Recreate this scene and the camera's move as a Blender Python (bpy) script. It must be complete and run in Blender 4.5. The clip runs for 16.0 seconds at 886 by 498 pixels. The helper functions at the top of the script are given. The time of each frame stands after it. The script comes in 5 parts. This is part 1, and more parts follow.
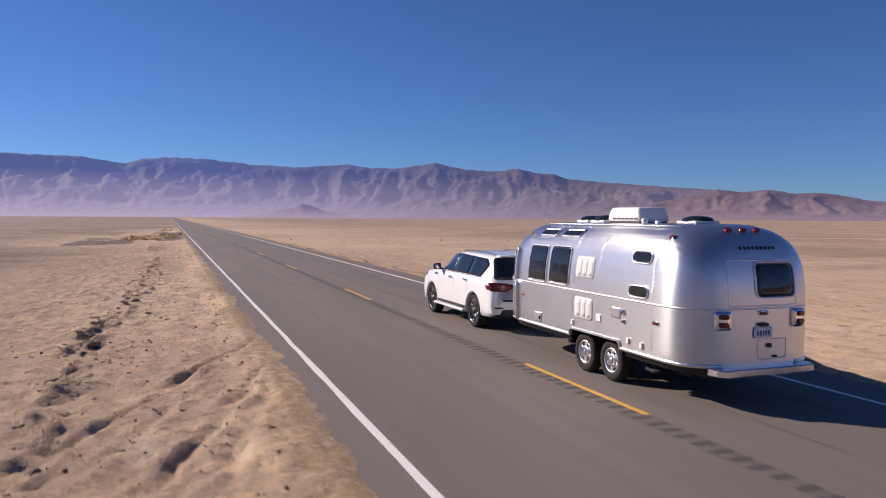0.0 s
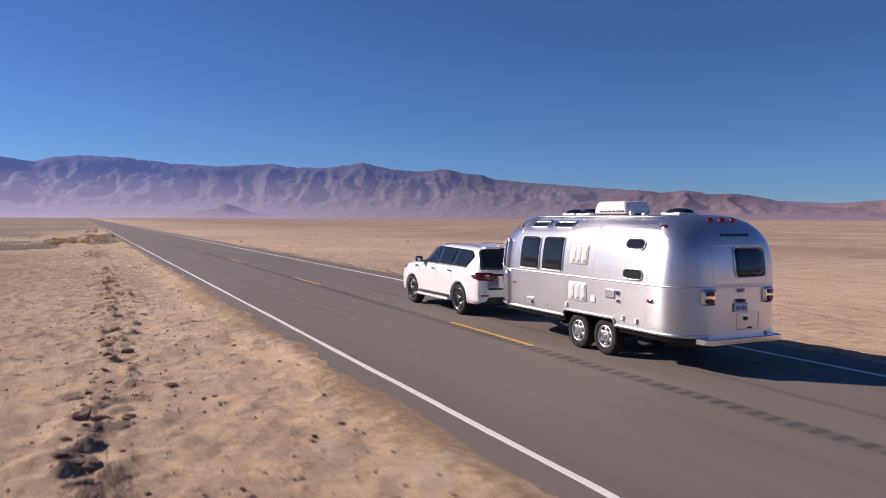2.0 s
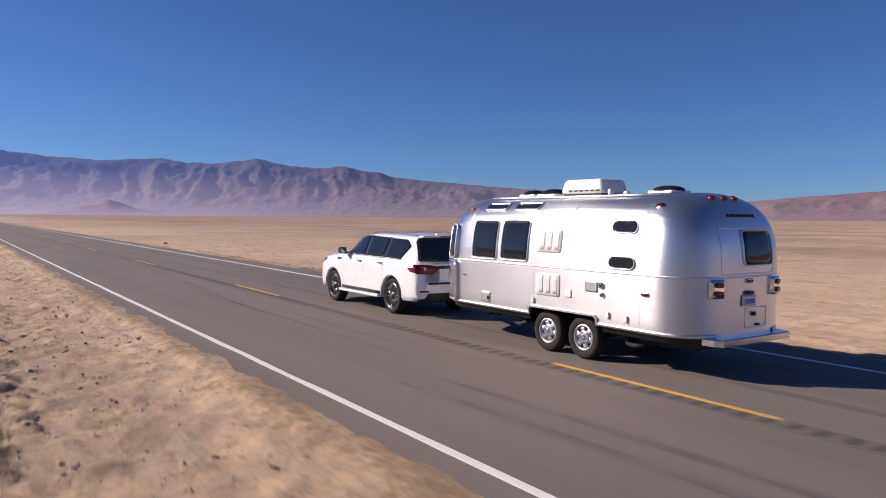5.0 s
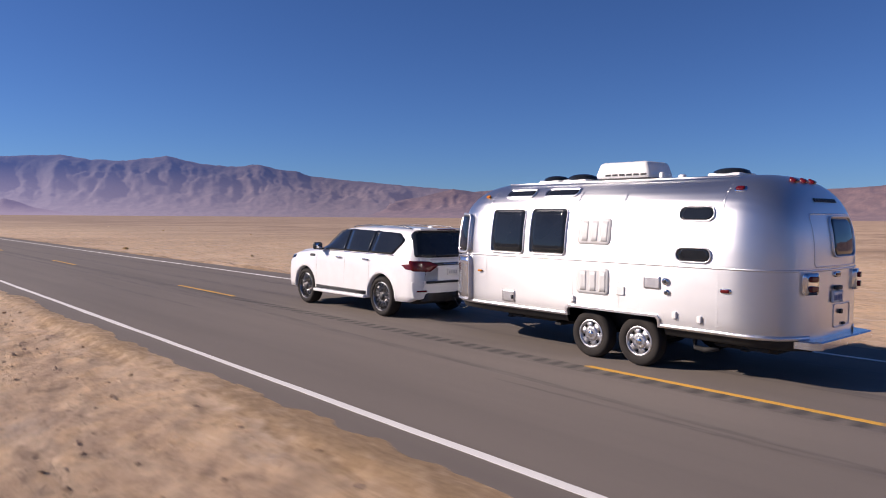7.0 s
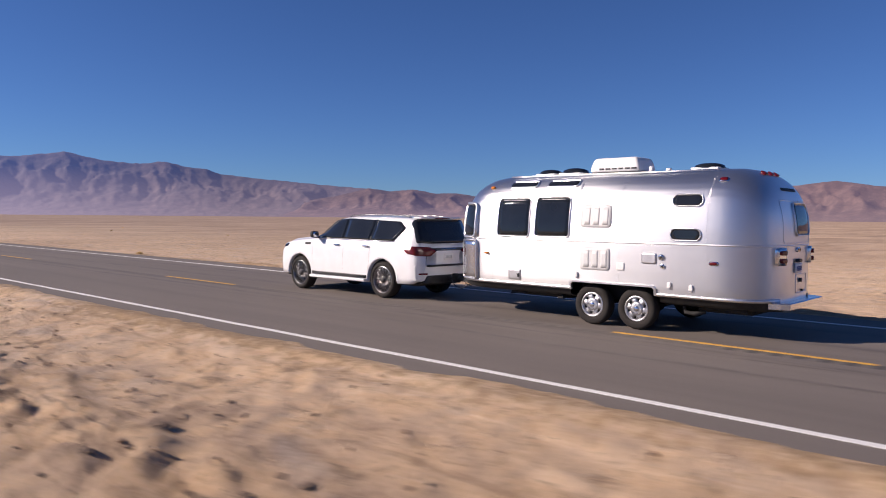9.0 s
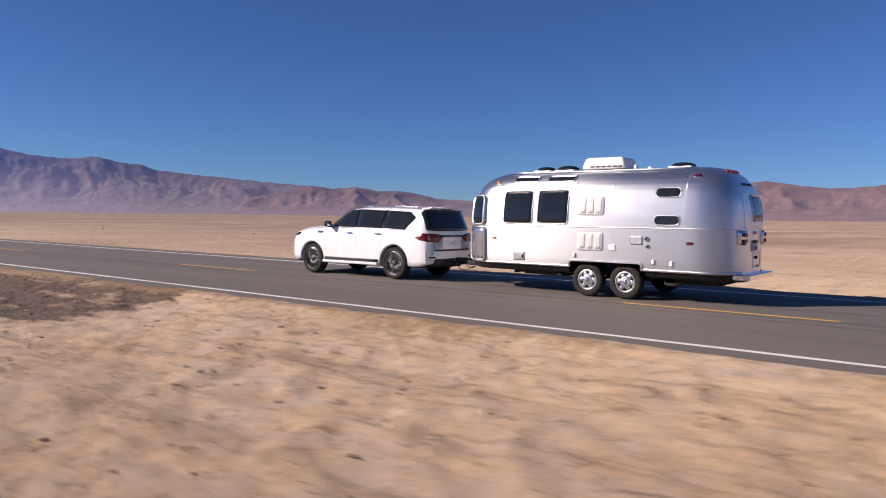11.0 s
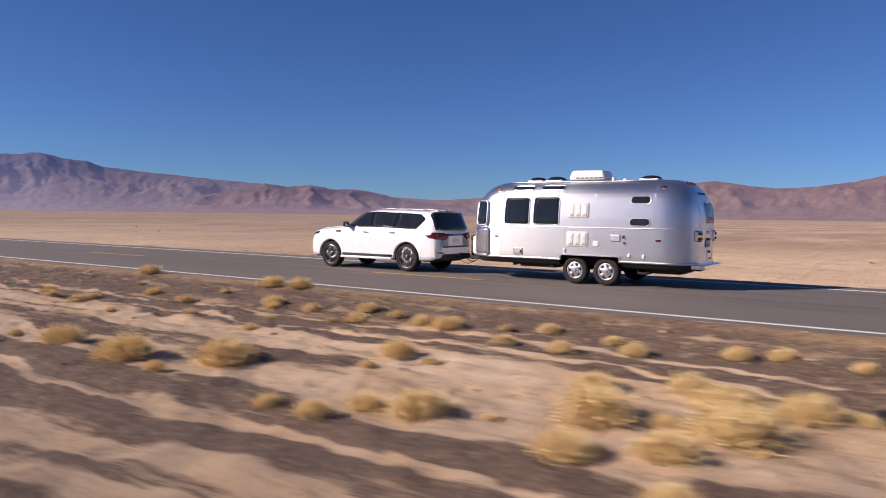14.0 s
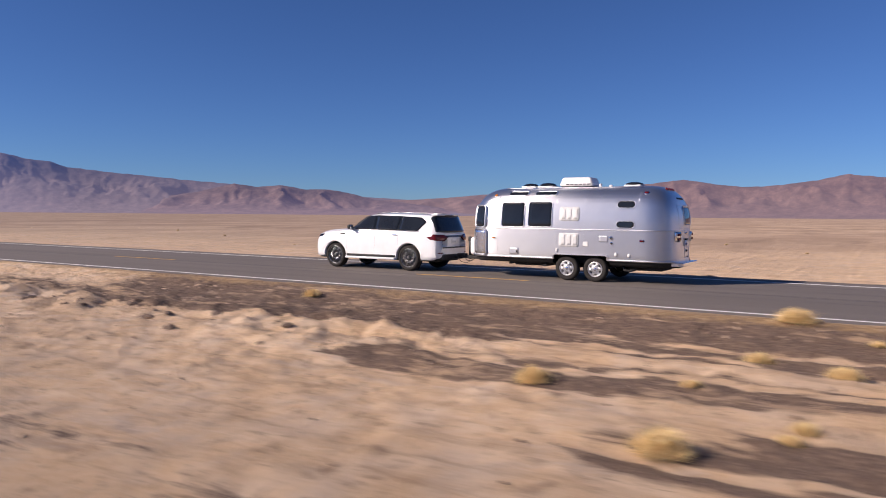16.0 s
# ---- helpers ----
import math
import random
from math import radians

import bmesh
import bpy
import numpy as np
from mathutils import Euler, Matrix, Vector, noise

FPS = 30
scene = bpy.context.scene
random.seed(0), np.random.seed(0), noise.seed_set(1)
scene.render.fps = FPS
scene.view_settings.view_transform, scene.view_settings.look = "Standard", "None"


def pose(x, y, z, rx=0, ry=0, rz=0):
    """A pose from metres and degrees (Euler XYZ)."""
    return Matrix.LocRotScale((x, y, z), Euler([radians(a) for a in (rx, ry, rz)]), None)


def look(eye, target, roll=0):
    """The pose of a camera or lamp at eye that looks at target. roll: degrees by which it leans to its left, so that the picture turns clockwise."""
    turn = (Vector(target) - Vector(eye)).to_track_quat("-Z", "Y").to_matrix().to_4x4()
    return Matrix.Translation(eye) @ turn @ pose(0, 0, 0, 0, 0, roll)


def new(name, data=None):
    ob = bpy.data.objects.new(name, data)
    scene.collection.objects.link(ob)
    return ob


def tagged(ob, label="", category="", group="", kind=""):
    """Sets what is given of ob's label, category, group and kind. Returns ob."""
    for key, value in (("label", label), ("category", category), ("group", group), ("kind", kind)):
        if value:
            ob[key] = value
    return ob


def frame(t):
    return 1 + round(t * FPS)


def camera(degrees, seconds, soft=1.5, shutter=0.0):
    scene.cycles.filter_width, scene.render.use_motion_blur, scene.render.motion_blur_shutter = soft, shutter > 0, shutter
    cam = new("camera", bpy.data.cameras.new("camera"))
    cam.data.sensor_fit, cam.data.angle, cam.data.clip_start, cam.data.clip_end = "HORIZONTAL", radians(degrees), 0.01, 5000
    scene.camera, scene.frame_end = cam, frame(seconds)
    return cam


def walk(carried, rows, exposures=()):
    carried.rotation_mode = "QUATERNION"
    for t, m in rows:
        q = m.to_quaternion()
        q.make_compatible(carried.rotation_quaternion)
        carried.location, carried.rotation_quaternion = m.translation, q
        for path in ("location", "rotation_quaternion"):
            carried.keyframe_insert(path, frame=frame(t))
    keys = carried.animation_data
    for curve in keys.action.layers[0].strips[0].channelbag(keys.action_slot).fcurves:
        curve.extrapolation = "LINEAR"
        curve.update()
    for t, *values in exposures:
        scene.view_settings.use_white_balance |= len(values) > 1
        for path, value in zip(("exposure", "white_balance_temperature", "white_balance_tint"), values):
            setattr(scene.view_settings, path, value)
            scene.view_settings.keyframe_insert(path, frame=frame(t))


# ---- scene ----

# Track: seconds; the camera's place beside the moving vehicles (x, y, z), its yaw, pitch and roll in degrees;
# the vehicles' place along the road.
TRACK = [
    (0.0, -8.123, -10.482, 2.747, -20.53, -2.44, 0.32, -54.314),
    (0.5, -8.785, -10.800, 2.702, -21.94, -2.38, 0.39, -51.444),
    (1.0, -9.310, -11.037, 2.664, -23.32, -2.39, 0.34, -48.538),
    (1.5, -9.725, -11.130, 2.643, -24.72, -2.45, 0.31, -45.598),
    (2.0, -10.058, -11.062, 2.595, -26.24, -2.40, 0.21, -42.573),
    (2.5, -10.241, -10.841, 2.538, -27.64, -2.40, 0.25, -39.416),
    (3.0, -10.318, -10.523, 2.510, -29.05, -2.42, 0.43, -36.124),
    (3.5, -10.259, -10.111, 2.465, -30.41, -2.45, 0.53, -32.744),
    (4.0, -10.064, -9.606, 2.403, -31.73, -2.47, 0.54, -29.318),
    (4.5, -9.817, -9.020, 2.335, -33.02, -2.48, 0.51, -25.846),
    (5.0, -9.603, -8.366, 2.270, -34.32, -2.50, 0.46, -22.329),
    (5.5, -9.506, -7.657, 2.219, -35.66, -2.51, 0.44, -18.767),
    (6.0, -9.526, -6.892, 2.181, -37.04, -2.51, 0.46, -15.144),
    (6.5, -9.684, -6.247, 2.119, -38.79, -2.47, 0.49, -11.445),
    (7.0, -9.907, -5.920, 2.072, -40.80, -2.48, 0.42, -7.671),
    (7.5, -10.212, -5.868, 2.016, -42.98, -2.46, 0.41, -3.847),
    (8.0, -10.740, -5.889, 1.953, -44.62, -2.45, 0.45, 0.000),
    (8.5, -11.451, -5.864, 1.896, -46.12, -2.47, 0.44, 3.867),
    (9.0, -12.248, -5.783, 1.838, -47.56, -2.46, 0.50, 7.748),
    (9.5, -13.064, -5.679, 1.780, -48.99, -2.49, 0.60, 11.645),
    (10.0, -13.790, -5.704, 1.726, -50.23, -2.52, 0.66, 15.529),
    (10.5, -14.426, -5.859, 1.676, -51.28, -2.55, 0.67, 19.373),
    (11.0, -14.999, -6.095, 1.637, -52.18, -2.57, 0.66, 23.177),
    (11.5, -15.536, -6.361, 1.617, -52.94, -2.59, 0.63, 26.941),
    (12.0, -16.065, -6.610, 1.622, -53.58, -2.60, 0.62, 30.665),
    (12.5, -16.586, -6.839, 1.654, -54.11, -2.59, 0.62, 34.409),
    (13.0, -17.154, -6.879, 1.673, -54.80, -2.61, 0.73, 38.232),
    (13.5, -17.811, -6.852, 1.698, -55.30, -2.65, 0.83, 42.148),
    (14.0, -18.553, -6.844, 1.711, -55.90, -2.64, 0.76, 46.171),
    (14.5, -19.178, -6.842, 1.740, -56.68, -2.64, 0.63, 50.300),
    (15.0, -19.663, -6.889, 1.765, -57.40, -2.64, 0.67, 54.481),
    (15.5, -20.145, -6.989, 1.791, -57.92, -2.64, 0.58, 58.658),
    (16.0, -20.559, -7.032, 1.818, -58.29, -2.65, 0.47, 62.831),
]


def drift(t):
    """How far the vehicles wander across their lane."""
    return float(np.interp(t, [0, 3, 6, 9, 12, 14, 16], [0.06, 0.04, -0.04, -0.14, -0.05, 0.04, 0.12]))


def ahead(yaw, pitch):
    a, b = radians(yaw), radians(pitch)
    return Vector((-math.sin(a) * math.cos(b), math.cos(a) * math.cos(b), math.sin(b)))


cam = camera(62.55, 16.0, soft=1.0, shutter=0.5)
CAMERA_ROWS = []
for t, x, y, z, yaw, pitch, roll, along in TRACK:
    eye = Vector((x + drift(t), y + along, z))
    CAMERA_ROWS.append((t, look(eye, eye + ahead(yaw, pitch), roll)))
walk(cam, CAMERA_ROWS, exposures=[(0.0, 0.0, 6700, 21), (16.0, 0.0, 6700, 21)])

# ---- sky and sun ----
SUN_ELEVATION = 27.5
TOWARDS_SUN = Vector((-0.725, 0.69, 0)).normalized()
world = bpy.data.worlds.new("desert_sky")
scene.world = world
world.use_nodes = True
wn = world.node_tree.nodes
sky = wn.new("ShaderNodeTexSky")
sky.sky_type = "NISHITA"
sky.sun_disc = False
sky.sun_elevation = radians(SUN_ELEVATION)
sky.sun_rotation = math.atan2(TOWARDS_SUN.x, TOWARDS_SUN.y)
sky.altitude, sky.air_density, sky.dust_density, sky.ozone_density = 2000, 1.0, 0.15, 4.5
wn["Background"].inputs["Strength"].default_value = 0.07
deep = wn.new("ShaderNodeMix")
deep.data_type, deep.blend_type = "RGBA", "MULTIPLY"
deep.inputs["Factor"].default_value = 1.0
deep.inputs["B"].default_value = (0.57, 0.85, 1.22, 1)
world.node_tree.links.new(sky.outputs[0], deep.inputs["A"])
world.node_tree.links.new(deep.outputs["Result"], wn["Background"].inputs["Color"])
sun = new("sun", bpy.data.lights.new("sun", "SUN"))
sun.data.energy, sun.data.angle, sun.data.color = 5.9, radians(0.53), (1.0, 0.915, 0.80)
to_sun = TOWARDS_SUN * math.cos(radians(SUN_ELEVATION)) + Vector((0, 0, math.sin(radians(SUN_ELEVATION))))
sun.matrix_world = look(to_sun * 50, (0, 0, 0))


# ---- materials ----
class Shade:
    """A small builder of node materials."""

    def __init__(self, name, rough=0.6, metal=0.0, colour=(0.5, 0.5, 0.5)):
        self.m = bpy.data.materials.new(name)
        self.m.use_nodes = True
        self.n, self.l = self.m.node_tree.nodes, self.m.node_tree.links
        self.b = self.n["Principled BSDF"]
        self.b.inputs["Roughness"].default_value = rough
        self.b.inputs["Metallic"].default_value = metal
        self.b.inputs["Base Color"].default_value = (*colour, 1)
        self.place = None

    def put(self, socket, value):
        if isinstance(value, bpy.types.NodeSocket):
            self.l.new(value, socket)
        else:
            socket.default_value = value

    def coords(self, scale=(1, 1, 1), world_space=False, shift=(0, 0, 0)):
        if world_space:
            src = self.n.new("ShaderNodeNewGeometry").outputs["Position"]
        else:
            src = self.n.new("ShaderNodeTexCoord").outputs["Object"]
        mp = self.n.new("ShaderNodeMapping")
        mp.inputs["Scale"].default_value = scale
        mp.inputs["Location"].default_value = shift
        self.l.new(src, mp.inputs["Vector"])
        return mp.outputs[0]

    def noise(self, scale, detail=4, rough=0.55, at=None, distortion=0.0):
        t = self.n.new("ShaderNodeTexNoise")
        t.inputs["Scale"].default_value, t.inputs["Detail"].default_value = scale, detail
        t.inputs["Roughness"].default_value, t.inputs["Distortion"].default_value = rough, distortion
        self.l.new(at if at is not None else self.coords(), t.inputs["Vector"])
        return t.outputs["Fac"]

    def ramp(self, fac, stops):
        r = self.n.new("ShaderNodeValToRGB")
        e = r.color_ramp.elements
        while len(e) < len(stops):
            e.new(0.5)
        for el, (pos, c) in zip(e, stops):
            el.position = pos
            el.color = (*c, 1) if isinstance(c, tuple) else (c, c, c, 1)
        self.l.new(fac, r.inputs["Fac"])
        return r.outputs["Color"]

    def mix(self, fac, a, b, mode="MIX"):
        x = self.n.new("ShaderNodeMix")
        x.data_type, x.blend_type = "RGBA", mode
        self.put(x.inputs["Factor"], fac)
        for sock, v in ((x.inputs["A"], a), (x.inputs["B"], b)):
            self.put(sock, (*v, 1) if isinstance(v, tuple) else v)
        return x.outputs["Result"]

    def math(self, op, a, b=0.0):
        x = self.n.new("ShaderNodeMath")
        x.operation = op
        self.put(x.inputs[0], a), self.put(x.inputs[1], b)
        return x.outputs[0]

    def colour(self, c):
        self.put(self.b.inputs["Base Color"], c)
        return self

    def roughness(self, r):
        self.put(self.b.inputs["Roughness"], r)
        return self

    def bump(self, height, strength=0.3, distance=0.02):
        x = self.n.new("ShaderNodeBump")
        x.inputs["Strength"].default_value, x.inputs["Distance"].default_value = strength, distance
        self.l.new(height, x.inputs["Height"])
        self.l.new(x.outputs[0], self.b.inputs["Normal"])
        return self

    def set(self, **kw):
        for k, v in kw.items():
            self.b.inputs[k.replace("_", " ").title().replace("Ior", "IOR")].default_value = v
        return self


def plain(name, colour, rough, metal=0.0, wear=0.12, scale=6.0):
    s = Shade(name, rough, metal)
    n = s.noise(scale, 5)
    low, high = tuple(c * (1 - wear) for c in colour), tuple(min(1, c * (1 + wear)) for c in colour)
    s.colour(s.ramp(n, [(0.3, low), (0.7, high)]))
    s.roughness(s.ramp(s.noise(scale * 3, 4), [(0.3, max(0.02, rough - 0.06)), (0.7, min(1, rough + 0.08))]))
    return s


def make_aluminium():
    s = Shade("brushed_aluminium", 0.3, 0.93)
    c = s.coords()
    n = s.noise(1.3, 4, at=c)
    s.colour(s.ramp(n, [(0.3, (0.63, 0.635, 0.65)), (0.7, (0.685, 0.69, 0.70))]))
    streak = s.noise(5.0, 5, 0.6, at=s.coords((1, 0.3, 12)))
    s.roughness(s.ramp(streak, [(0.3, 0.30), (0.7, 0.32)]))
    s.set(anisotropic=0.73, anisotropic_rotation=0.25)
    tan = s.n.new("ShaderNodeTangent")
    tan.direction_type, tan.axis = "RADIAL", "Z"
    s.l.new(tan.outputs[0], s.b.inputs["Tangent"])
    s.bump(s.noise(1.1, 2, at=s.coords((1, 1, 1.6))), 0.010, 0.3)
    return s.m


def make_ground():
    s = Shade("desert_soil", 0.95)
    s.b.inputs["Diffuse Roughness"].default_value = 0.25
    w = s.coords(world_space=True)
    along = s.coords((1.0, 0.16, 1.0), world_space=True)
    fine = s.noise(14.0, 10, 0.78, at=w)
    mid = s.noise(1.3, 8, 0.66, at=w, distortion=0.5)
    big = s.noise(0.07, 5, 0.55, at=w)
    streak = s.noise(2.1, 9, 0.70, at=along, distortion=0.6)

    def layer(name):
        at = s.n.new("ShaderNodeAttribute")
        at.attribute_name = name
        return at.outputs["Fac"]

    def shifted(fac, level, gain, middle):
        return s.math("ADD", fac, s.math("MULTIPLY", s.math("SUBTRACT", level, middle), gain))

    sand = s.ramp(fine, [(0.30, (0.36, 0.225, 0.13)), (0.43, (0.70, 0.465, 0.265)), (0.66, (0.87, 0.645, 0.415))])
    pale = s.mix(s.ramp(mid, [(0.42, 0.0), (0.66, 0.85)]), sand, (0.74, 0.58, 0.425))
    tone = s.mix(s.ramp(big, [(0.35, 0.0), (0.7, 0.5)]), pale, (0.49, 0.325, 0.20))
    tone = s.mix(s.ramp(streak, [(0.36, 0.55), (0.48, 0.0)]), tone, (0.33, 0.205, 0.118))
    tone = s.mix(s.ramp(streak, [(0.55, 0.0), (0.68, 0.8)]), tone, (0.84, 0.64, 0.44))
    crust = s.ramp(shifted(mid, layer("crust"), 0.45, 0.6), [(0.42, 0.0), (0.60, 0.75)])
    tone = s.mix(crust, tone, s.ramp(fine, [(0.30, (0.19, 0.122, 0.082)), (0.5, (0.46, 0.305, 0.195)), (0.72, (0.67, 0.48, 0.335))]))
    crack = s.ramp(s.noise(2.6, 9, 0.75, at=w, distortion=0.8), [(0.33, 0.8), (0.46, 0.0)])
    tone = s.mix(crack, tone, (0.22, 0.14, 0.09))
    salt = s.ramp(s.noise(0.55, 8, 0.7, at=s.coords((1, 0.6, 1), world_space=True, shift=(7, 3, 0)), distortion=0.7), [(0.56, 0.0), (0.70, 0.65)])
    tone = s.mix(salt, tone, s.ramp(fine, [(0.3, (0.40, 0.32, 0.26)), (0.6, (0.68, 0.57, 0.47))]))
    dark = s.ramp(shifted(s.math("ADD", s.math("MULTIPLY", streak, 0.8), s.math("MULTIPLY", mid, 0.35)), layer("soil"), 0.40, 0.7), [(0.54, 0.0), (0.635, 1.0)])
    soil = s.mix(dark, tone, s.ramp(fine, [(0.3, (0.050, 0.030, 0.021)), (0.49, (0.150, 0.094, 0.064)), (0.68, (0.42, 0.29, 0.19))]))
    # thin dark lines of gravel far out on the flats
    flats = s.ramp(s.noise(0.045, 10, 0.72, at=s.coords((0.55, 1.0, 1.0), world_space=True), distortion=0.4), [(0.42, 0.0), (0.54, 0.85)])
    far = layer("flat")
    soil = s.mix(s.math("MULTIPLY", far, 0.8), soil, s.ramp(mid, [(0.35, (0.29, 0.192, 0.133)), (0.65, (0.46, 0.322, 0.232))]))
    soil = s.mix(s.math("MULTIPLY", flats, far), soil, (0.235, 0.152, 0.10))
    lines = s.ramp(s.noise(0.16, 8, 0.7, at=s.coords((0.30, 1.0, 1.0), world_space=True, shift=(3, 9, 0)), distortion=0.5), [(0.53, 0.0), (0.62, 0.75)])
    soil = s.mix(s.math("MULTIPLY", lines, far), soil, (0.15, 0.098, 0.066))
    pale_line = s.ramp(s.noise(0.11, 8, 0.7, at=s.coords((0.35, 1.0, 1.0), world_space=True, shift=(13, 2, 0)), distortion=0.5), [(0.55, 0.0), (0.66, 0.6)])
    soil = s.mix(s.math("MULTIPLY", pale_line, far), soil, (0.66, 0.50, 0.36))
    # short dry stubble, golden brown, along the pavement
    stubble = s.ramp(shifted(s.noise(4.0, 8, 0.75, at=w), layer("verge"), 0.42, 0.55), [(0.44, 0.0), (0.60, 0.8)])
    soil = s.mix(stubble, soil, s.ramp(fine, [(0.32, (0.13, 0.078, 0.036)), (0.50, (0.37, 0.235, 0.115)), (0.68, (0.60, 0.43, 0.25))]))
    s.colour(soil)
    h = s.mix(0.35, fine, s.noise(4.5, 10, 0.8, at=w))
    s.bump(h, 1.0, 0.06)
    return s.m


def make_asphalt():
    s = Shade("worn_asphalt", 0.85)
    w = s.coords(world_space=True)
    grain = s.noise(55.0, 4, 0.7, at=w)
    patch = s.noise(0.5, 6, 0.6, at=s.coords((1, 0.12, 1), world_space=True))
    base = s.ramp(grain, [(0.25, (0.138, 0.114, 0.095)), (0.75, (0.225, 0.190, 0.162))])
    tone = s.mix(s.ramp(patch, [(0.4, 0.0), (0.65, 0.55)]), base, (0.132, 0.110, 0.093))
    track = s.noise(1.0, 3, 0.5, at=s.coords((1.6, 0.02, 1), world_space=True))
    tone = s.mix(s.ramp(track, [(0.5, 0.0), (0.7, 0.35)]), tone, (0.12, 0.10, 0.088))
    s.colour(tone)
    s.bump(grain, 0.25, 0.006)
    return s.m


def make_skid():
    s = Shade("tyre_rubbed_asphalt", 0.8)
    w = s.coords(world_space=True)
    n = s.noise(2.2, 7, 0.7, at=s.coords((3.0, 0.35, 1), world_space=True))
    grain = s.noise(55.0, 4, 0.7, at=w)
    base = s.ramp(grain, [(0.25, (0.133, 0.110, 0.093)), (0.75, (0.215, 0.182, 0.157))])
    s.colour(s.mix(s.ramp(n, [(0.36, 0.0), (0.60, 0.6)]), base, (0.078, 0.067, 0.06)))
    return s.m


def make_paint(name, colour, under=(0.13, 0.115, 0.1)):
    s = Shade(name, 0.7)
    w = s.coords(world_space=True)
    n = s.noise(14.0, 6, 0.7, at=w)
    s.colour(s.mix(s.ramp(n, [(0.25, 0.75), (0.42, 0.0)]), colour, under))
    s.bump(n, 0.2, 0.004)
    return s.m


def make_mountain(name, rock, shade, air_top, air_foot, top, near_air=1.0, bearings=(0.0, 1.0)):
    """Bare rock with kilometres of haze painted on as emission; this air light grows towards its foot
    and thins from near_air = 1 to near_air between two bearings, as if the range came closer."""
    s = Shade(name, 0.95)
    w = s.coords(world_space=True)
    n = s.noise(0.012, 10, 0.70, at=w)
    fine = s.noise(0.05, 6, 0.7, at=s.coords((1, 1, 0.5), world_space=True))
    stone = s.mix(s.ramp(fine, [(0.38, 0.55), (0.58, 0.0)]), s.ramp(n, [(0.34, shade), (0.62, rock)]), shade)
    sep = s.n.new("ShaderNodeSeparateXYZ")
    s.l.new(s.n.new("ShaderNodeNewGeometry").outputs["Position"], sep.inputs[0])
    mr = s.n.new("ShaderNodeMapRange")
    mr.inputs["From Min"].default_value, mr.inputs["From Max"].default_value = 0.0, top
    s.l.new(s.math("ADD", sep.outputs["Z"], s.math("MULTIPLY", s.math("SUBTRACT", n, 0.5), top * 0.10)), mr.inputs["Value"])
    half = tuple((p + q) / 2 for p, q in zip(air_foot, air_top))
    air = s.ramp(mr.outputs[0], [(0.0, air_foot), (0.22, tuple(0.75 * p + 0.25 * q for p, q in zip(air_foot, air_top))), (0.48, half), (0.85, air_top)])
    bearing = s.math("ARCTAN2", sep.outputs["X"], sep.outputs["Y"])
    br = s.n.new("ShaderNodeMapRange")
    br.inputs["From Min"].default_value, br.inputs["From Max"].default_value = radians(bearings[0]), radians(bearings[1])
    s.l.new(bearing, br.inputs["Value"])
    # rock colour dimmed on the hazier side, in place of air in between
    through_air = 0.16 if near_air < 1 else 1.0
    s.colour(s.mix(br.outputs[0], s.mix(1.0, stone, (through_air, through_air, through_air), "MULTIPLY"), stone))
    # painted haze: the rock itself glows in the air's colour
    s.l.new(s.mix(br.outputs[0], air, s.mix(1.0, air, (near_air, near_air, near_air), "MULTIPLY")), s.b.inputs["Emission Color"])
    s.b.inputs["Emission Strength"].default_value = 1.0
    s.bump(fine, 0.4, 10.0)
    return s.m


def make_glass(name, tint=(0.012, 0.014, 0.016), rough=0.03):
    s = Shade(name, rough, 0.0, tint)
    s.set(ior=1.5)
    s.colour(s.ramp(s.noise(2.0, 2), [(0.3, tint), (0.7, tuple(c * 1.4 for c in tint))]))
    return s.m


M_ALU = make_aluminium()
M_ALU_TRIM = plain("satin_trim", (0.74, 0.74, 0.75), 0.36, 1.0, 0.05).m
M_GROUND = make_ground()
M_ASPHALT = make_asphalt()
M_WHITE_LINE = make_paint("white_road_paint", (0.80, 0.78, 0.74))
M_YELLOW_LINE = make_paint("yellow_road_paint", (0.66, 0.36, 0.05))
M_SKID = make_skid()
M_RUMBLE = plain("dark_milled_asphalt", (0.075, 0.066, 0.06), 0.9, 0, 0.2, 20).m
M_WORN_RUMBLE = plain("worn_milled_asphalt", (0.128, 0.112, 0.10), 0.9, 0, 0.15, 20).m
# rock tones, then the colours of the painted haze glow at crest and foot
M_FAR = make_mountain("far_rock_blue_haze_glow", (0.125, 0.084, 0.068), (0.045, 0.032, 0.028), (0.078, 0.112, 0.285), (0.34, 0.30, 0.44), 310.0, 0.44, (4, 32))
M_MID = make_mountain("brown_rock_haze_glow", (0.17, 0.105, 0.080), (0.045, 0.030, 0.025), (0.050, 0.048, 0.100), (0.145, 0.118, 0.175), 140.0)
M_EAST = make_mountain("pink_rock_haze_glow", (0.17, 0.104, 0.080), (0.06, 0.038, 0.030), (0.085, 0.066, 0.110), (0.14, 0.108, 0.145), 200.0)
M_KNOLL = make_mountain("hill_rock_haze_glow", (0.07, 0.048, 0.042), (0.03, 0.022, 0.02), (0.135, 0.125, 0.24), (0.27, 0.225, 0.34), 80.0)
M_GLASS = make_glass("tinted_glass")
M_BLACK = plain("black_plastic", (0.018, 0.018, 0.019), 0.5, 0, 0.2).m
M_UNDER = plain("dark_underbody", (0.022, 0.021, 0.02), 0.8, 0, 0.3).m
M_RUBBER = plain("dusty_rubber", (0.030, 0.027, 0.025), 0.85, 0, 0.3, 12).set(specular_ior_level=0.2).m
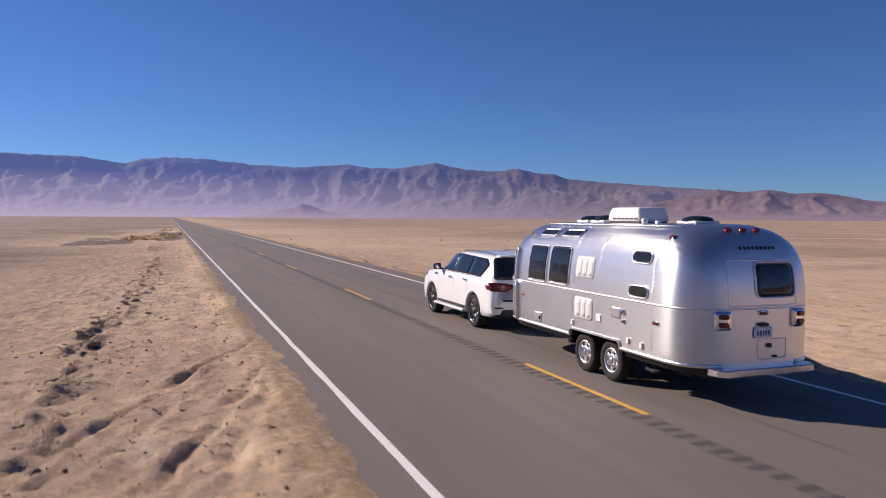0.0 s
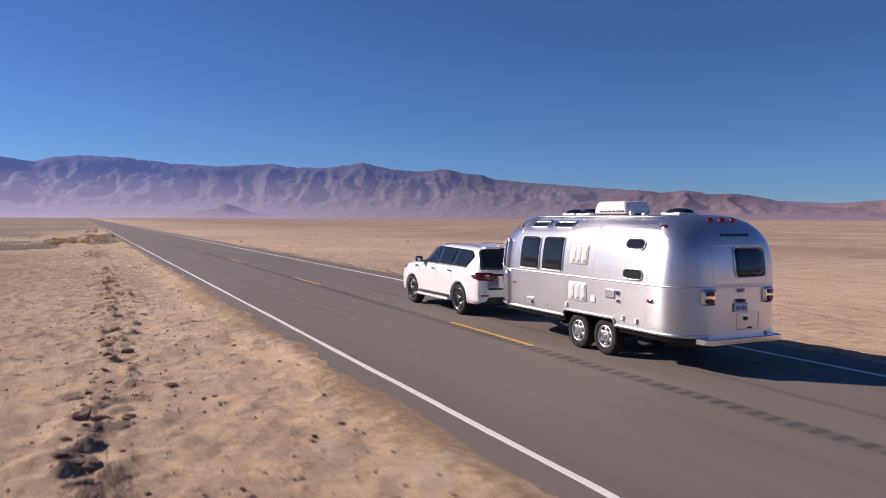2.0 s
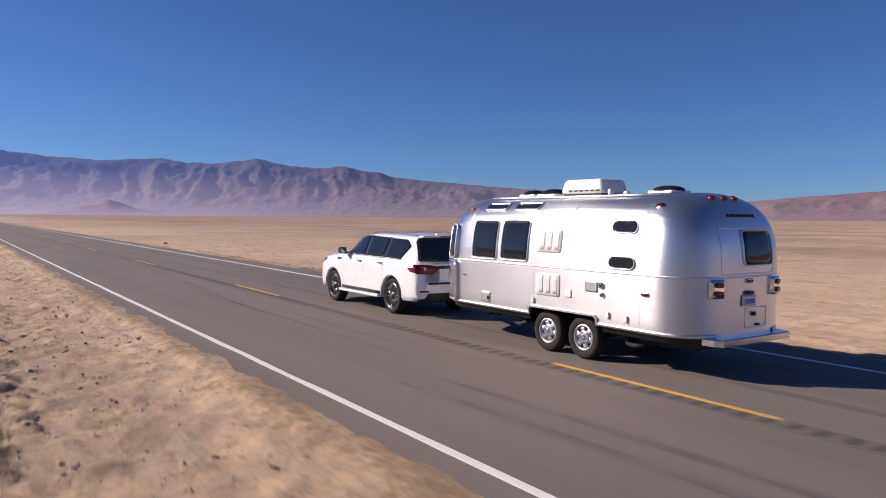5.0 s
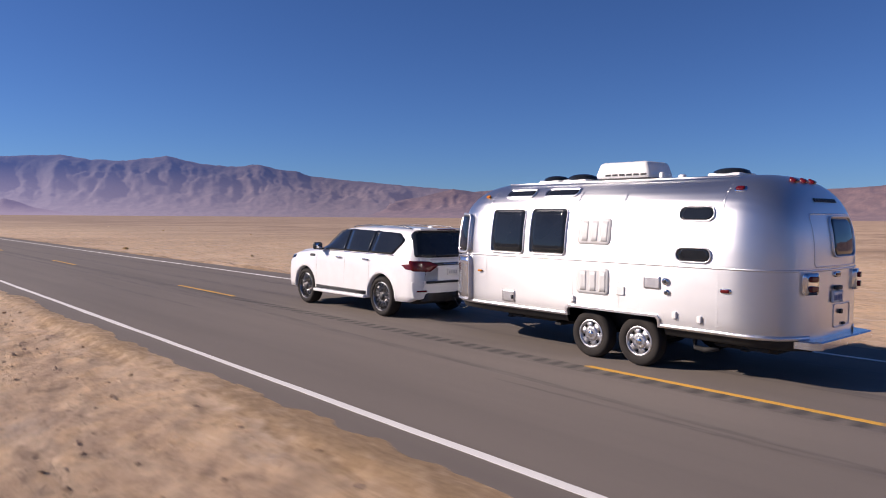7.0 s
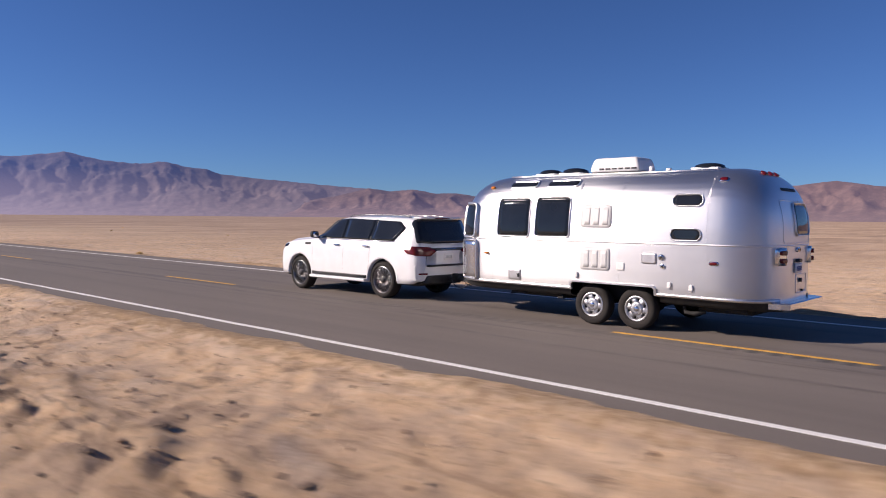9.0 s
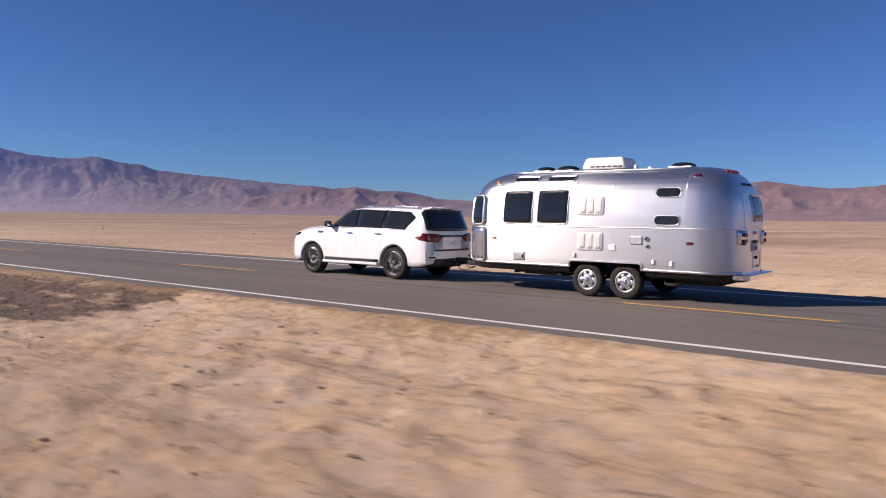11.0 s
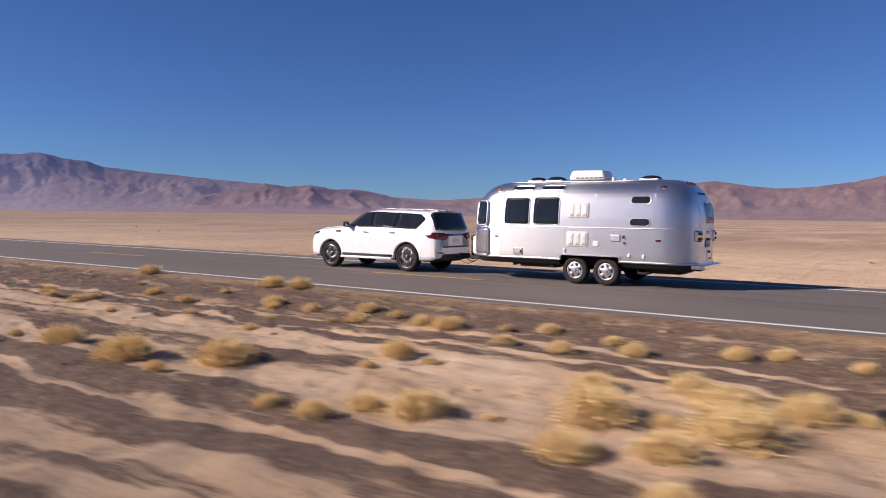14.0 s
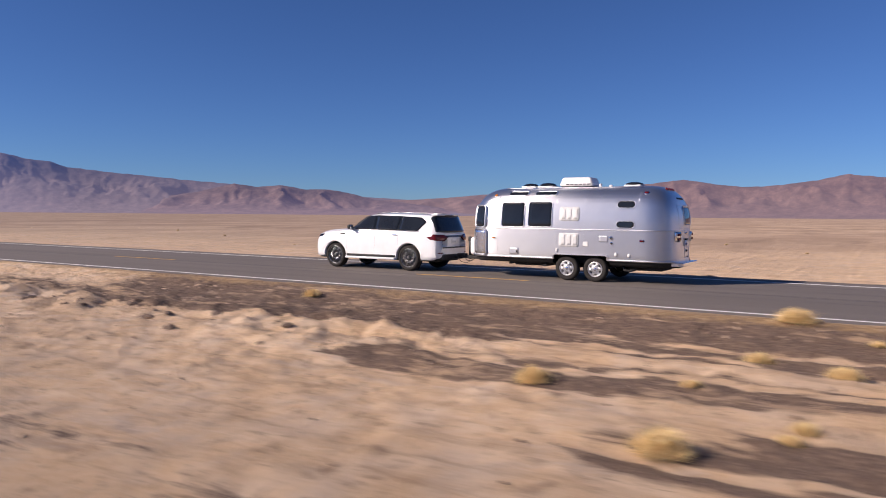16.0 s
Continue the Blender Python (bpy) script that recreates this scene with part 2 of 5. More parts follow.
M_CHROME = plain("chrome", (0.75, 0.75, 0.76), 0.12, 1.0, 0.05).m
M_BUMPER = plain("polished_bumper", (0.80, 0.80, 0.81), 0.2, 1.0, 0.06).m
M_RIM = plain("alloy_rim", (0.55, 0.55, 0.56), 0.36, 1.0, 0.1).m
M_DARKRIM = plain("grey_alloy_rim", (0.19, 0.19, 0.195), 0.28, 1.0, 0.1).m
M_RED = Shade("red_lens", 0.2, 0, (0.11, 0.004, 0.006)).set(ior=1.5).m
M_AMBER = Shade("amber_lens", 0.2, 0, (0.55, 0.18, 0.02)).m
M_WHITE = plain("white_plastic", (0.78, 0.77, 0.75), 0.4, 0, 0.04).m
s_ = Shade("white_car_paint", 0.28, 0.0)
s_.colour(s_.ramp(s_.noise(3.0, 4), [(0.3, (0.76, 0.76, 0.76)), (0.7, (0.82, 0.82, 0.82))]))
s_.set(coat_weight=0.8, coat_roughness=0.05)
M_CARPAINT = s_.m
M_SEAM = plain("grey_seam", (0.30, 0.30, 0.30), 0.5).m
M_PALE = plain("pale_grey_plastic", (0.62, 0.62, 0.61), 0.45, 0, 0.04).m
M_BLUE_BAR = plain("blue_ink", (0.06, 0.09, 0.25), 0.5).m


# ---- building tools ----
def mesh_of(name, verts, faces, mats, smooth=True, index=None):
    me = bpy.data.meshes.new(name)
    me.from_pydata([tuple(v) for v in verts], [], faces)
    for m in mats if isinstance(mats, (list, tuple)) else [mats]:
        me.materials.append(m)
    if index is not None:
        me.polygons.foreach_set("material_index", index)
    if smooth:
        me.polygons.foreach_set("use_smooth", [True] * len(me.polygons))
    me.update()
    return me


def part(name, data, material, parent, label="", smooth=True, at=None):
    """One mesh object under a thing or a part, from a bmesh, a (verts, faces) pair or a mesh."""
    if isinstance(data, bmesh.types.BMesh):
        me = bpy.data.meshes.new(name)
        data.to_mesh(me)
        data.free()
        me.materials.append(material)
        me.polygons.foreach_set("use_smooth", [smooth] * len(me.polygons))
    elif isinstance(data, tuple):
        me = mesh_of(name, data[0], data[1], material, smooth)
    else:
        me = data
    ob = new(name, me)
    if parent is not None:
        ob.parent = parent
    if at is not None:
        ob.matrix_basis = at
    return tagged(ob, label)


def box(cx, cy, cz, sx, sy, sz, bevel=0.0, seg=2):
    bm = bmesh.new()
    bmesh.ops.create_cube(bm, size=1.0, matrix=Matrix.Translation((cx, cy, cz)) @ Matrix.Diagonal((sx, sy, sz, 1)))
    if bevel:
        bmesh.ops.bevel(bm, geom=bm.edges[:], offset=bevel, segments=seg, affect="EDGES", profile=0.5)
    return bm


def join(*bms):
    out = bmesh.new()
    for b in bms:
        me = bpy.data.meshes.new("t")
        b.to_mesh(me)
        b.free()
        out.from_mesh(me)
        bpy.data.meshes.remove(me)
    return out


def rod(points, radius, seg=10):
    """A round bar along a line of points."""
    verts, faces = [], []
    pts = [Vector(p) for p in points]
    for i, p in enumerate(pts):
        d = (pts[min(i + 1, len(pts) - 1)] - pts[max(i - 1, 0)]).normalized()
        a = d.orthogonal().normalized() if abs(d.z) > 0.9 else d.cross(Vector((0, 0, 1))).normalized()
        b = d.cross(a)
        for k in range(seg):
            w = 2 * math.pi * k / seg
            verts.append(p + radius * (math.cos(w) * a + math.sin(w) * b))
    for i in range(len(pts) - 1):
        for k in range(seg):
            faces.append((i * seg + k, i * seg + (k + 1) % seg, (i + 1) * seg + (k + 1) % seg, (i + 1) * seg + k))
    faces.append(tuple(range(seg - 1, -1, -1)))
    faces.append(tuple(range((len(pts) - 1) * seg, len(pts) * seg)))
    return verts, faces


def turned(profile, seg=40, axis="x"):
    """A lathe: profile of (offset along the axis, radius)."""
    verts, faces = [], []
    for o, r in profile:
        for k in range(seg):
            w = 2 * math.pi * k / seg
            verts.append((o, r * math.cos(w), r * math.sin(w)) if axis == "x" else (r * math.cos(w), r * math.sin(w), o))
    for i in range(len(profile) - 1):
        for k in range(seg):
            faces.append((i * seg + k, (i + 1) * seg + k, (i + 1) * seg + (k + 1) % seg, i * seg + (k + 1) % seg))
    return verts, faces


def rounded(w, h, r, seg=6):
    """The outline of a rounded rectangle about the origin."""
    out = []
    r = min(r, w / 2 - 1e-4, h / 2 - 1e-4)
    for sx, sy, a0 in ((1, 1, 0), (-1, 1, 90), (-1, -1, 180), (1, -1, 270)):
        for k in range(seg + 1):
            a = radians(a0 + 90 * k / seg)
            out.append((sx * (w / 2 - r) + r * math.cos(a), sy * (h / 2 - r) + r * math.sin(a)))
    return out


def densify(outline, step):
    out = []
    for i, (a, b) in enumerate(outline):
        c, d = outline[(i + 1) % len(outline)]
        n = max(1, int(math.hypot(c - a, d - b) / step))
        out += [(a + (c - a) * k / n, b + (d - b) * k / n) for k in range(n)]
    return out


def shell_point(mapper, a, b, offset):
    e = 0.004
    p, pa, pb = mapper(a, b), mapper(a + e, b), mapper(a, b + e)
    n = (pa - p).cross(pb - p)
    n = n.normalized() if n.length > 1e-12 else Vector((0, 0, 1))
    return p + n * offset


def patch(mapper, outline, offset, depth, rings=4, step=0.08):
    """A thin slab that follows a surface: outline in the surface's own (a, b), its face offset above, its rim depth deep."""
    pts = densify(outline, step)
    ca, cb = sum(p[0] for p in pts) / len(pts), sum(p[1] for p in pts) / len(pts)
    n, verts, faces = len(pts), [], []
    for a, b in pts:
        verts.append(shell_point(mapper, a, b, offset - depth))
    for r in range(rings):
        k = 1 - r / rings
        for a, b in pts:
            verts.append(shell_point(mapper, ca + (a - ca) * k, cb + (b - cb) * k, offset))
    verts.append(shell_point(mapper, ca, cb, offset))
    for r in range(rings):
        for i in range(n):
            j = (i + 1) % n
            faces.append((r * n + i, r * n + j, (r + 1) * n + j, (r + 1) * n + i))
    for i in range(n):
        faces.append((rings * n + i, rings * n + (i + 1) % n, len(verts) - 1))
    return verts, faces


def band(mapper, outline, width, offset, depth, step=0.08):
    """A raised strip along an outline on a surface (a frame, a seam)."""
    pts = densify(outline, step)
    n = len(pts)
    ca, cb = sum(p[0] for p in pts) / n, sum(p[1] for p in pts) / n
    verts, faces = [], []
    for i, (a, b) in enumerate(pts):
        pa, pb = pts[i - 1], pts[(i + 1) % n]
        tx, ty = pb[0] - pa[0], pb[1] - pa[1]
        l = math.hypot(tx, ty) or 1
        nx, ny = ty / l * width / 2, -tx / l * width / 2
        for k, o in ((1, offset - depth), (1, offset), (-1, offset), (-1, offset - depth)):
            verts.append(shell_point(mapper, a + nx * k, b + ny * k, o))
    for i in range(n):
        j = (i + 1) % n
        for k in range(3):
            faces.append((i * 4 + k, i * 4 + k + 1, j * 4 + k + 1, j * 4 + k))
    return verts, faces


def moved(outline, a, b):
    return [(p + a, q + b) for p, q in outline]


# ---- smooth noise for land forms ----
def lattice(ix, iy, seed):
    h = (ix.astype(np.int64) * 374761393 + iy.astype(np.int64) * 668265263 + seed * 974634777) & 0x7FFFFFFF
    h = ((h ^ (h >> 13)) * 1274126177) & 0x7FFFFFFF
    return ((h ^ (h >> 16)) & 0xFFFF) / 65535.0


def value_noise(x, y, seed=0):
    ix, iy = np.floor(x), np.floor(y)
    fx, fy = x - ix, y - iy
    fx, fy = fx * fx * fx * (fx * (fx * 6 - 15) + 10), fy * fy * fy * (fy * (fy * 6 - 15) + 10)
    a, b = lattice(ix, iy, seed), lattice(ix + 1, iy, seed)
    c, d = lattice(ix, iy + 1, seed), lattice(ix + 1, iy + 1, seed)
    return (a * (1 - fx) + b * fx) * (1 - fy) + (c * (1 - fx) + d * fx) * fy - 0.5


def fbm(x, y, octaves=5, seed=0, gain=0.5, ridged=False):
    out, amp = 0 * x, 1.0
    for o in range(octaves):
        n = value_noise(x * 2.0**o + 17.3 * o, y * 2.0**o - 9.1 * o, seed + o)
        out = out + amp * ((0.5 - 2 * np.abs(n)) if ridged else n)
        amp *= gain
    return out


def grid_mesh(name, X, Y, Z, material, **layers):
    ny, nx = X.shape
    me = bpy.data.meshes.new(name)
    idx = np.arange(nx * ny).reshape(ny, nx)
    q = np.stack([idx[:-1, :-1], idx[:-1, 1:], idx[1:, 1:], idx[1:, :-1]], -1).reshape(-1, 4)
    me.vertices.add(nx * ny)
    me.vertices.foreach_set("co", np.stack([X, Y, Z], -1).ravel().astype(np.float32))
    me.loops.add(q.size)
    me.loops.foreach_set("vertex_index", q.ravel().astype(np.int32))
    me.polygons.add(len(q))
    me.polygons.foreach_set("loop_start", (np.arange(len(q)) * 4).astype(np.int32))
    me.polygons.foreach_set("use_smooth", np.ones(len(q), bool))
    me.materials.append(material)
    for key, values in layers.items():
        at = me.attributes.new(key, "FLOAT", "POINT")
        at.data.foreach_set("value", values.ravel().astype(np.float32))
    me.update(calc_edges=True)
    me.validate()
    return me


def bump_at(v, lo, hi, soft):
    """1 between lo and hi, falling to 0 over soft."""
    return np.clip((v - lo) / soft + 1, 0, 1) * np.clip((hi - v) / soft + 1, 0, 1)


# ---- land ----
ROAD_LEFT, ROAD_RIGHT = -6.15, 2.75
LINE_LEFT, LINE_MID, LINE_RIGHT = -5.62, -1.80, 1.90
GROOVES = [(-10.3, -56.4, -7.6, -50.2, 0.10), (-9.5, -56.8, -7.5, -51.6, 0.06), (-8.4, -56.9, -6.5, -51.2, 0.10), (-7.6, -57.0, -6.5, -52.0, 0.05), (-8.5, -51.7, -6.2, -48.0, 0.09)]


def clod_line(Y):
    """Where the broken line of crusted earth runs beside the road."""
    return np.interp(Y, [-60, -45, -37, -24, 12], [-9.95, -9.95, -9.55, -9.1, -8.6])


def ground_height(X, Y):
    d = np.where(X < ROAD_LEFT, ROAD_LEFT - X, np.where(X > ROAD_RIGHT, X - ROAD_RIGHT, 0.0))
    left = X < -1.7
    z_left = -0.01 - 0.38 * (1 - np.exp(-np.maximum(d - 0.3, 0) / 1.8)) - 0.15 * np.clip((d - 5) / 10, 0, 1)
    # on the far side a low windrow lines the pavement and the land falls away behind it
    notch = np.clip(0.75 + 1.5 * fbm(0 * X + 3.1, Y * 0.35, 4, 5), 0.15, 1.3)
    fall = np.clip((d - 0.55) / 2.3, 0, 1)
    z_right = -0.06 + 0.14 * np.clip((36 - Y) / 12, 0.15, 1) * notch * np.exp(-((d - 0.45 - 0.4 * fbm(X * 0.1, Y * 0.5, 3, 6)) / 0.26) ** 2) - 0.74 * fall * fall * (3 - 2 * fall)
    z = np.where(left, z_left, z_right)
    near = np.clip(d / 0.8, 0, 1) * np.exp(-d / 120.0)
    rough = 0.20 * fbm(X * 0.22, Y * 0.14, 3, 11) + 0.10 * fbm(X * 0.9, Y * 0.7, 3, 23)
    crumb = 0.075 * np.maximum(fbm(X * 2.9, Y * 2.4, 4, 41), 0) + 0.05 * fbm(X * 4.2, Y * 3.4, 3, 51)
    z = z + near * (rough * 0.55 + crumb * 1.0)
    # a line of crusted clods beside the road and a broken bank further on
    clods = bump_at(Y, -70, -10, 8) * np.exp(-((X - clod_line(Y) + 0.5 * fbm(Y * 0.2, 0 * Y, 2, 8)) / 0.55) ** 2)
    z = z + clods * 0.26 * np.maximum(fbm(X * 2.8, Y * 2.4, 4, 61), -0.02)
    bank = bump_at(Y, 63, 90, 3) * np.exp(-((X + 9.9) / 1.4) ** 2)
    z = z + bank * (0.06 + 0.19 * fbm(X * 1.6, Y * 1.6, 5, 71, 0.6))
    broken = bump_at(Y, 5, 13.5, 2) * np.exp(-((X + 9.6) / 0.8) ** 2)
    z = z + broken * (0.04 + 0.17 * fbm(X * 2.6, Y * 2.4, 5, 75, 0.6))
    for x0, y0, x1, y1, depth in GROOVES:
        lx, ly = x1 - x0, y1 - y0
        u = ((X - x0) * lx + (Y - y0) * ly) / (lx * lx + ly * ly)
        off = np.abs(((X - x0) * ly - (Y - y0) * lx) / math.hypot(lx, ly) + 0.22 * fbm(X * 0.9, Y * 0.9, 3, 81))
        inside = np.clip((u + 0.05) * 8, 0, 1) * np.clip((1.1 - u) * 5, 0, 1) * np.clip(0.9 + 1.2 * fbm(X * 1.1, Y * 1.1, 2, 83), 0.2, 1.2)
        z = z + inside * 0.50 * (-depth * np.exp(-(off / 0.075) ** 2) + 0.55 * depth * np.exp(-((off - 0.2) / 0.10) ** 2))
    # thin wheel tracks pressed into the soil further on
    for x, y0, y1, wide in TRACKS:
        z = z - 0.035 * bump_at(Y, y0, y1, 3) * np.exp(-((X - x - 0.15 * np.sin(Y * 0.3)) / (wide + 0.08)) ** 2)
    # sand thins out over the edge of the pavement
    over = np.minimum(X - ROAD_LEFT, ROAD_RIGHT - X)
    spill = np.where(left, 0.006, -0.03) - 0.10 * np.maximum(over, -0.3) + 0.022 * fbm(X * 2.0, Y * 1.1, 4, 85) + 0.006 * fbm(X * 7.0, Y * 5.0, 2, 87)
    edge = np.clip((over + 0.45) / 0.3, 0, 1)
    z = z * (1 - edge) + spill * edge
    return np.where(over > 0.5, -0.16, z)


TRACKS = [(-10.15, 30, 66, 0.12), (-10.75, 34, 60, 0.10), (-12.15, 44, 63, 0.30), (-11.3, 28, 45, 0.40), (-13.75, 40, 58, 0.11), (-12.75, 30, 44, 0.14), (-9.3, 34, 60, 0.07), (-14.9, 36, 54, 0.15), (-15.7, 38, 54, 0.12), (-8.5, 38, 58, 0.06)]


def soil_map(X, Y):
    """Where dark soil lies over the sand, cut by pale wheel tracks."""
    # uneven borders
    X, Y = X + 0.55 * fbm(X * 0.7, Y * 0.5, 4, 101), Y + 5.0 * fbm(X * 0.3, Y * 0.25, 3, 103)
    bed_road = 0.94 * bump_at(Y, 31, 74, 4) * bump_at(X, -9.6, -6.35, 0.5)
    bed_mid = 0.90 * bump_at(Y, 45, 62, 3) * bump_at(X, -11.8, -10.7, 0.4)
    bed_far = 1.0 * bump_at(Y, 31, 57, 3) * bump_at(X, -14.4, -12.7, 0.5)
    mottled = 0.80 * bump_at(Y, 39, 51, 3) * bump_at(X, -18.5, -14.6, 1.2)
    beds = np.maximum.reduce([bed_road, bed_mid, bed_far, mottled])
    for x, y0, y1, wide in TRACKS:
        beds = beds - 0.66 * bump_at(Y, y0, y1, 2) * np.exp(-((X - x - 0.15 * np.sin(Y * 0.3)) / wide) ** 2)
    clods = 0.66 * bump_at(Y, -70, -10, 8) * np.exp(-((X - clod_line(Y)) / 0.6) ** 2)
    far_patch = 1.3 * bump_at(Y, 26, 38.5, 2) * bump_at(X, -19, -12.8, 1.0)
    gully = 0.85 * bump_at(Y, 63, 80, 3) * np.exp(-((X + 8.8) / 1.2) ** 2)
    broken = 0.62 * bump_at(Y, 5, 14, 2) * np.exp(-((X + 9.7) / 0.8) ** 2)
    wide = np.clip(0.42 + 1.2 * fbm(X * 0.025, Y * 0.025, 3, 91), 0, 0.72) * (0.5 * (X > 30) + (X < -16))
    foot = 0.60 * bump_at(X, 2.9, 3.5, 0.3) * np.clip(0.6 + 1.6 * fbm(X * 0.5, Y * 0.3, 3, 93), 0, 1.2)
    return np.clip(np.maximum.reduce([beds, clods, far_patch, gully, broken, wide, foot]), 0, 1)


def crust_map(X, Y):
    """Where the sand is crusted and browner."""
    d = ROAD_LEFT - X
    left = 0.42 + 0.22 * bump_at(Y, -300, -14, 14) - 0.28 * bump_at(Y, 24, 100, 10) + 0.35 * fbm(X * 0.12, Y * 0.06, 3, 97)
    left = left - 0.25 * bump_at(d, -1, 0.8, 0.5)
    right = 0.34 + 0.2 * bump_at(X, 3.2, 5.0, 1.0) + 0.6 * fbm(X * 0.03, Y * 0.03, 3, 95)
    far = 0.62 + 0.6 * fbm(X * 0.01, Y * 0.01, 3, 96)
    out = np.where(X < -1.7, left, right)
    return np.clip(np.where(np.abs(Y) > 140, far, out), 0, 1)


def verge_map(X, Y):
    """Short stubble beside the pavement."""
    d = np.where(X < -1.7, ROAD_LEFT - X, X - ROAD_RIGHT)
    return np.clip(0.70 * bump_at(d, -0.2, 0.30, 0.7) + 0.5 * fbm(X * 0.6, Y * 0.25, 3, 99) * bump_at(d, -0.2, 1.2, 1.5), 0, 1)


def spread(stops):
    out = []
    for a, b, step in stops:
        out.append(np.arange(a, b, step))
    return np.concatenate(out + [np.array([stops[-1][1]])])


xs = spread([(-4900, -1000, 390), (-1000, -200, 80), (-200, -50, 15), (-50, -24, 1.3), (-24, -14, 0.2), (-14, -6.6, 0.085), (-6.6, -5.6, 0.05), (-5.6, 2.2, 1.95),
             (2.2, 4.4, 0.11), (4.4, 14, 0.3), (14, 40, 1.3), (40, 120, 5), (120, 600, 40), (600, 4900, 430)])
ys = spread([(-4900, -1000, 390), (-1000, -150, 50), (-150, -66, 6), (-66, 86, 0.10), (86, 140, 1.0), (140, 400, 8), (400, 1200, 50), (1200, 4900, 370)])
GX, GY = np.meshgrid(xs, ys)
GZ = ground_height(GX, GY)
ground = tagged(new("ground", grid_mesh("ground", GX, GY, GZ, M_GROUND, soil=soil_map(GX, GY), crust=crust_map(GX, GY), verge=verge_map(GX, GY), flat=np.where(GX < 0, np.clip(np.maximum((-GX - 10.5) / 9, (np.abs(GY) - 90) / 40), 0, 1) * (1 - 0.75 * bump_at(GY, 26, 80, 6) * bump_at(GX, -22, 0, 8)), 0.6 * np.clip((GX - 16) / 50, 0, 1)))), "sandy desert ground with dark crusted soil and tracks", "ground", kind="structure")


def strip(name, x0, x1, y0, y1, z, material, thick=0.0, step=4.0, wobble=0.0, seed=1):
    n = max(2, int((y1 - y0) / step) + 1)
    yy = np.linspace(y0, y1, n)
    j0 = wobble * fbm(yy * 0.9, 0 * yy, 4, seed)
    j1 = wobble * fbm(yy * 0.9, 0 * yy + 5, 4, seed + 3)
    verts, faces = [], []
    for y, a, b in zip(yy, j0, j1):
        verts += [(x0 + a, y, z - thick), (x0 + a, y, z), (x1 + b, y, z), (x1 + b, y, z - thick)]
    for i in range(n - 1):
        for k in range(3):
            faces.append((i * 4 + k, i * 4 + k + 1, i * 4 + k + 5, i * 4 + k + 4))
    faces += [(0, 3, 2, 1), (4 * n - 4, 4 * n - 3, 4 * n - 2, 4 * n - 1)]
    return mesh_of(name, verts, faces, material, smooth=False)


road = tagged(new("road", strip("road", ROAD_LEFT - 0.18, ROAD_RIGHT + 0.18, -400, 4500, 0.0, M_ASPHALT, 0.14, 0.5, 0.05, 7)),
              "grey worn two-lane asphalt road", "road", kind="structure")
for name, x, seed in (("edge_line_left", LINE_LEFT, 3), ("edge_line_right", LINE_RIGHT, 5)):
    part(name, strip(name, x - 0.055, x + 0.055, -300, 3000, 0.006, M_WHITE_LINE, 0.004, 1.0, 0.025, seed), None, road, "worn white edge line")
dash = strip("lane_dash", LINE_MID - 0.055, LINE_MID + 0.055, -1.88, 1.88, 0.006, M_YELLOW_LINE, 0.004, 0.35, 0.02, 9)
for k in range(-6, 40):
    part("lane_dash", dash, None, road, "worn yellow dash" if k == -6 else "", at=pose(0, 5.98 + 15.1 * k, 0))

# milled rumble grooves along the middle, and tyre marks
SKIDS = [(-3.45, -21, -7, 0.13, 0.05), (-2.92, -21, -13, 0.12, -0.05), (-3.40, -13, 10, 0.16, 1.3), (-3.40, -37, -22, 0.20, -0.5), (-3.85, -36, -22, 0.18, -0.65),
         (-2.6, 4, 40, 0.20, 0.1), (-3.5, 2, 14, 0.14, 0.1), (0.9, -60, 80, 0.3, 0.0), (-0.6, -60, 80, 0.28, 0.0), (-2.9, 36, 80, 0.2, 0.1)]
rng = random.Random(5)
for k0, k1, mat, label in ((-300, 20, M_RUMBLE, "dark milled rumble grooves"), (20, 420, M_WORN_RUMBLE, "faint worn rumble grooves")):
    verts, faces = [], []
    for k in range(k0, k1):
        y = 0.31 * k + rng.uniform(-0.02, 0.02)
        o = len(verts)
        for a, b in rounded(0.30, 0.16, 0.06, 3):
            verts.append((LINE_MID - 0.16 + a * rng.uniform(0.85, 1.1), y + b * rng.uniform(0.8, 1.1), 0.003))
        faces.append(tuple(range(o, len(verts))))
    tagged(part("rumble_groove", (verts, faces), mat, road, label), kind="stuff")
part("tar_strip", strip("tar_strip", LINE_MID - 0.36, LINE_MID + 0.02, -95, 160, 0.0018, M_SKID, 0.001, 0.6, 0.03, 17), None, road, "dark rubbed strip along the grooves")
for x, y0, y1, wide, lean in SKIDS:
    n = 24
    verts, faces = [], []
    for k in range(n + 1):
        y = y0 + (y1 - y0) * k / n
        w = wide * (0.15 + 0.85 * math.sin(math.pi * k / n) ** 0.5) / 2
        c = x + lean * k / n + 0.03 * math.sin(0.7 * y)
        verts += [(c - w, y, 0.0025), (c + w, y, 0.0025)]
    faces = [(2 * k, 2 * k + 1, 2 * k + 3, 2 * k + 2) for k in range(n)]
    part("tyre_mark", (verts, faces), M_SKID, road, "dark rubbed tyre mark")

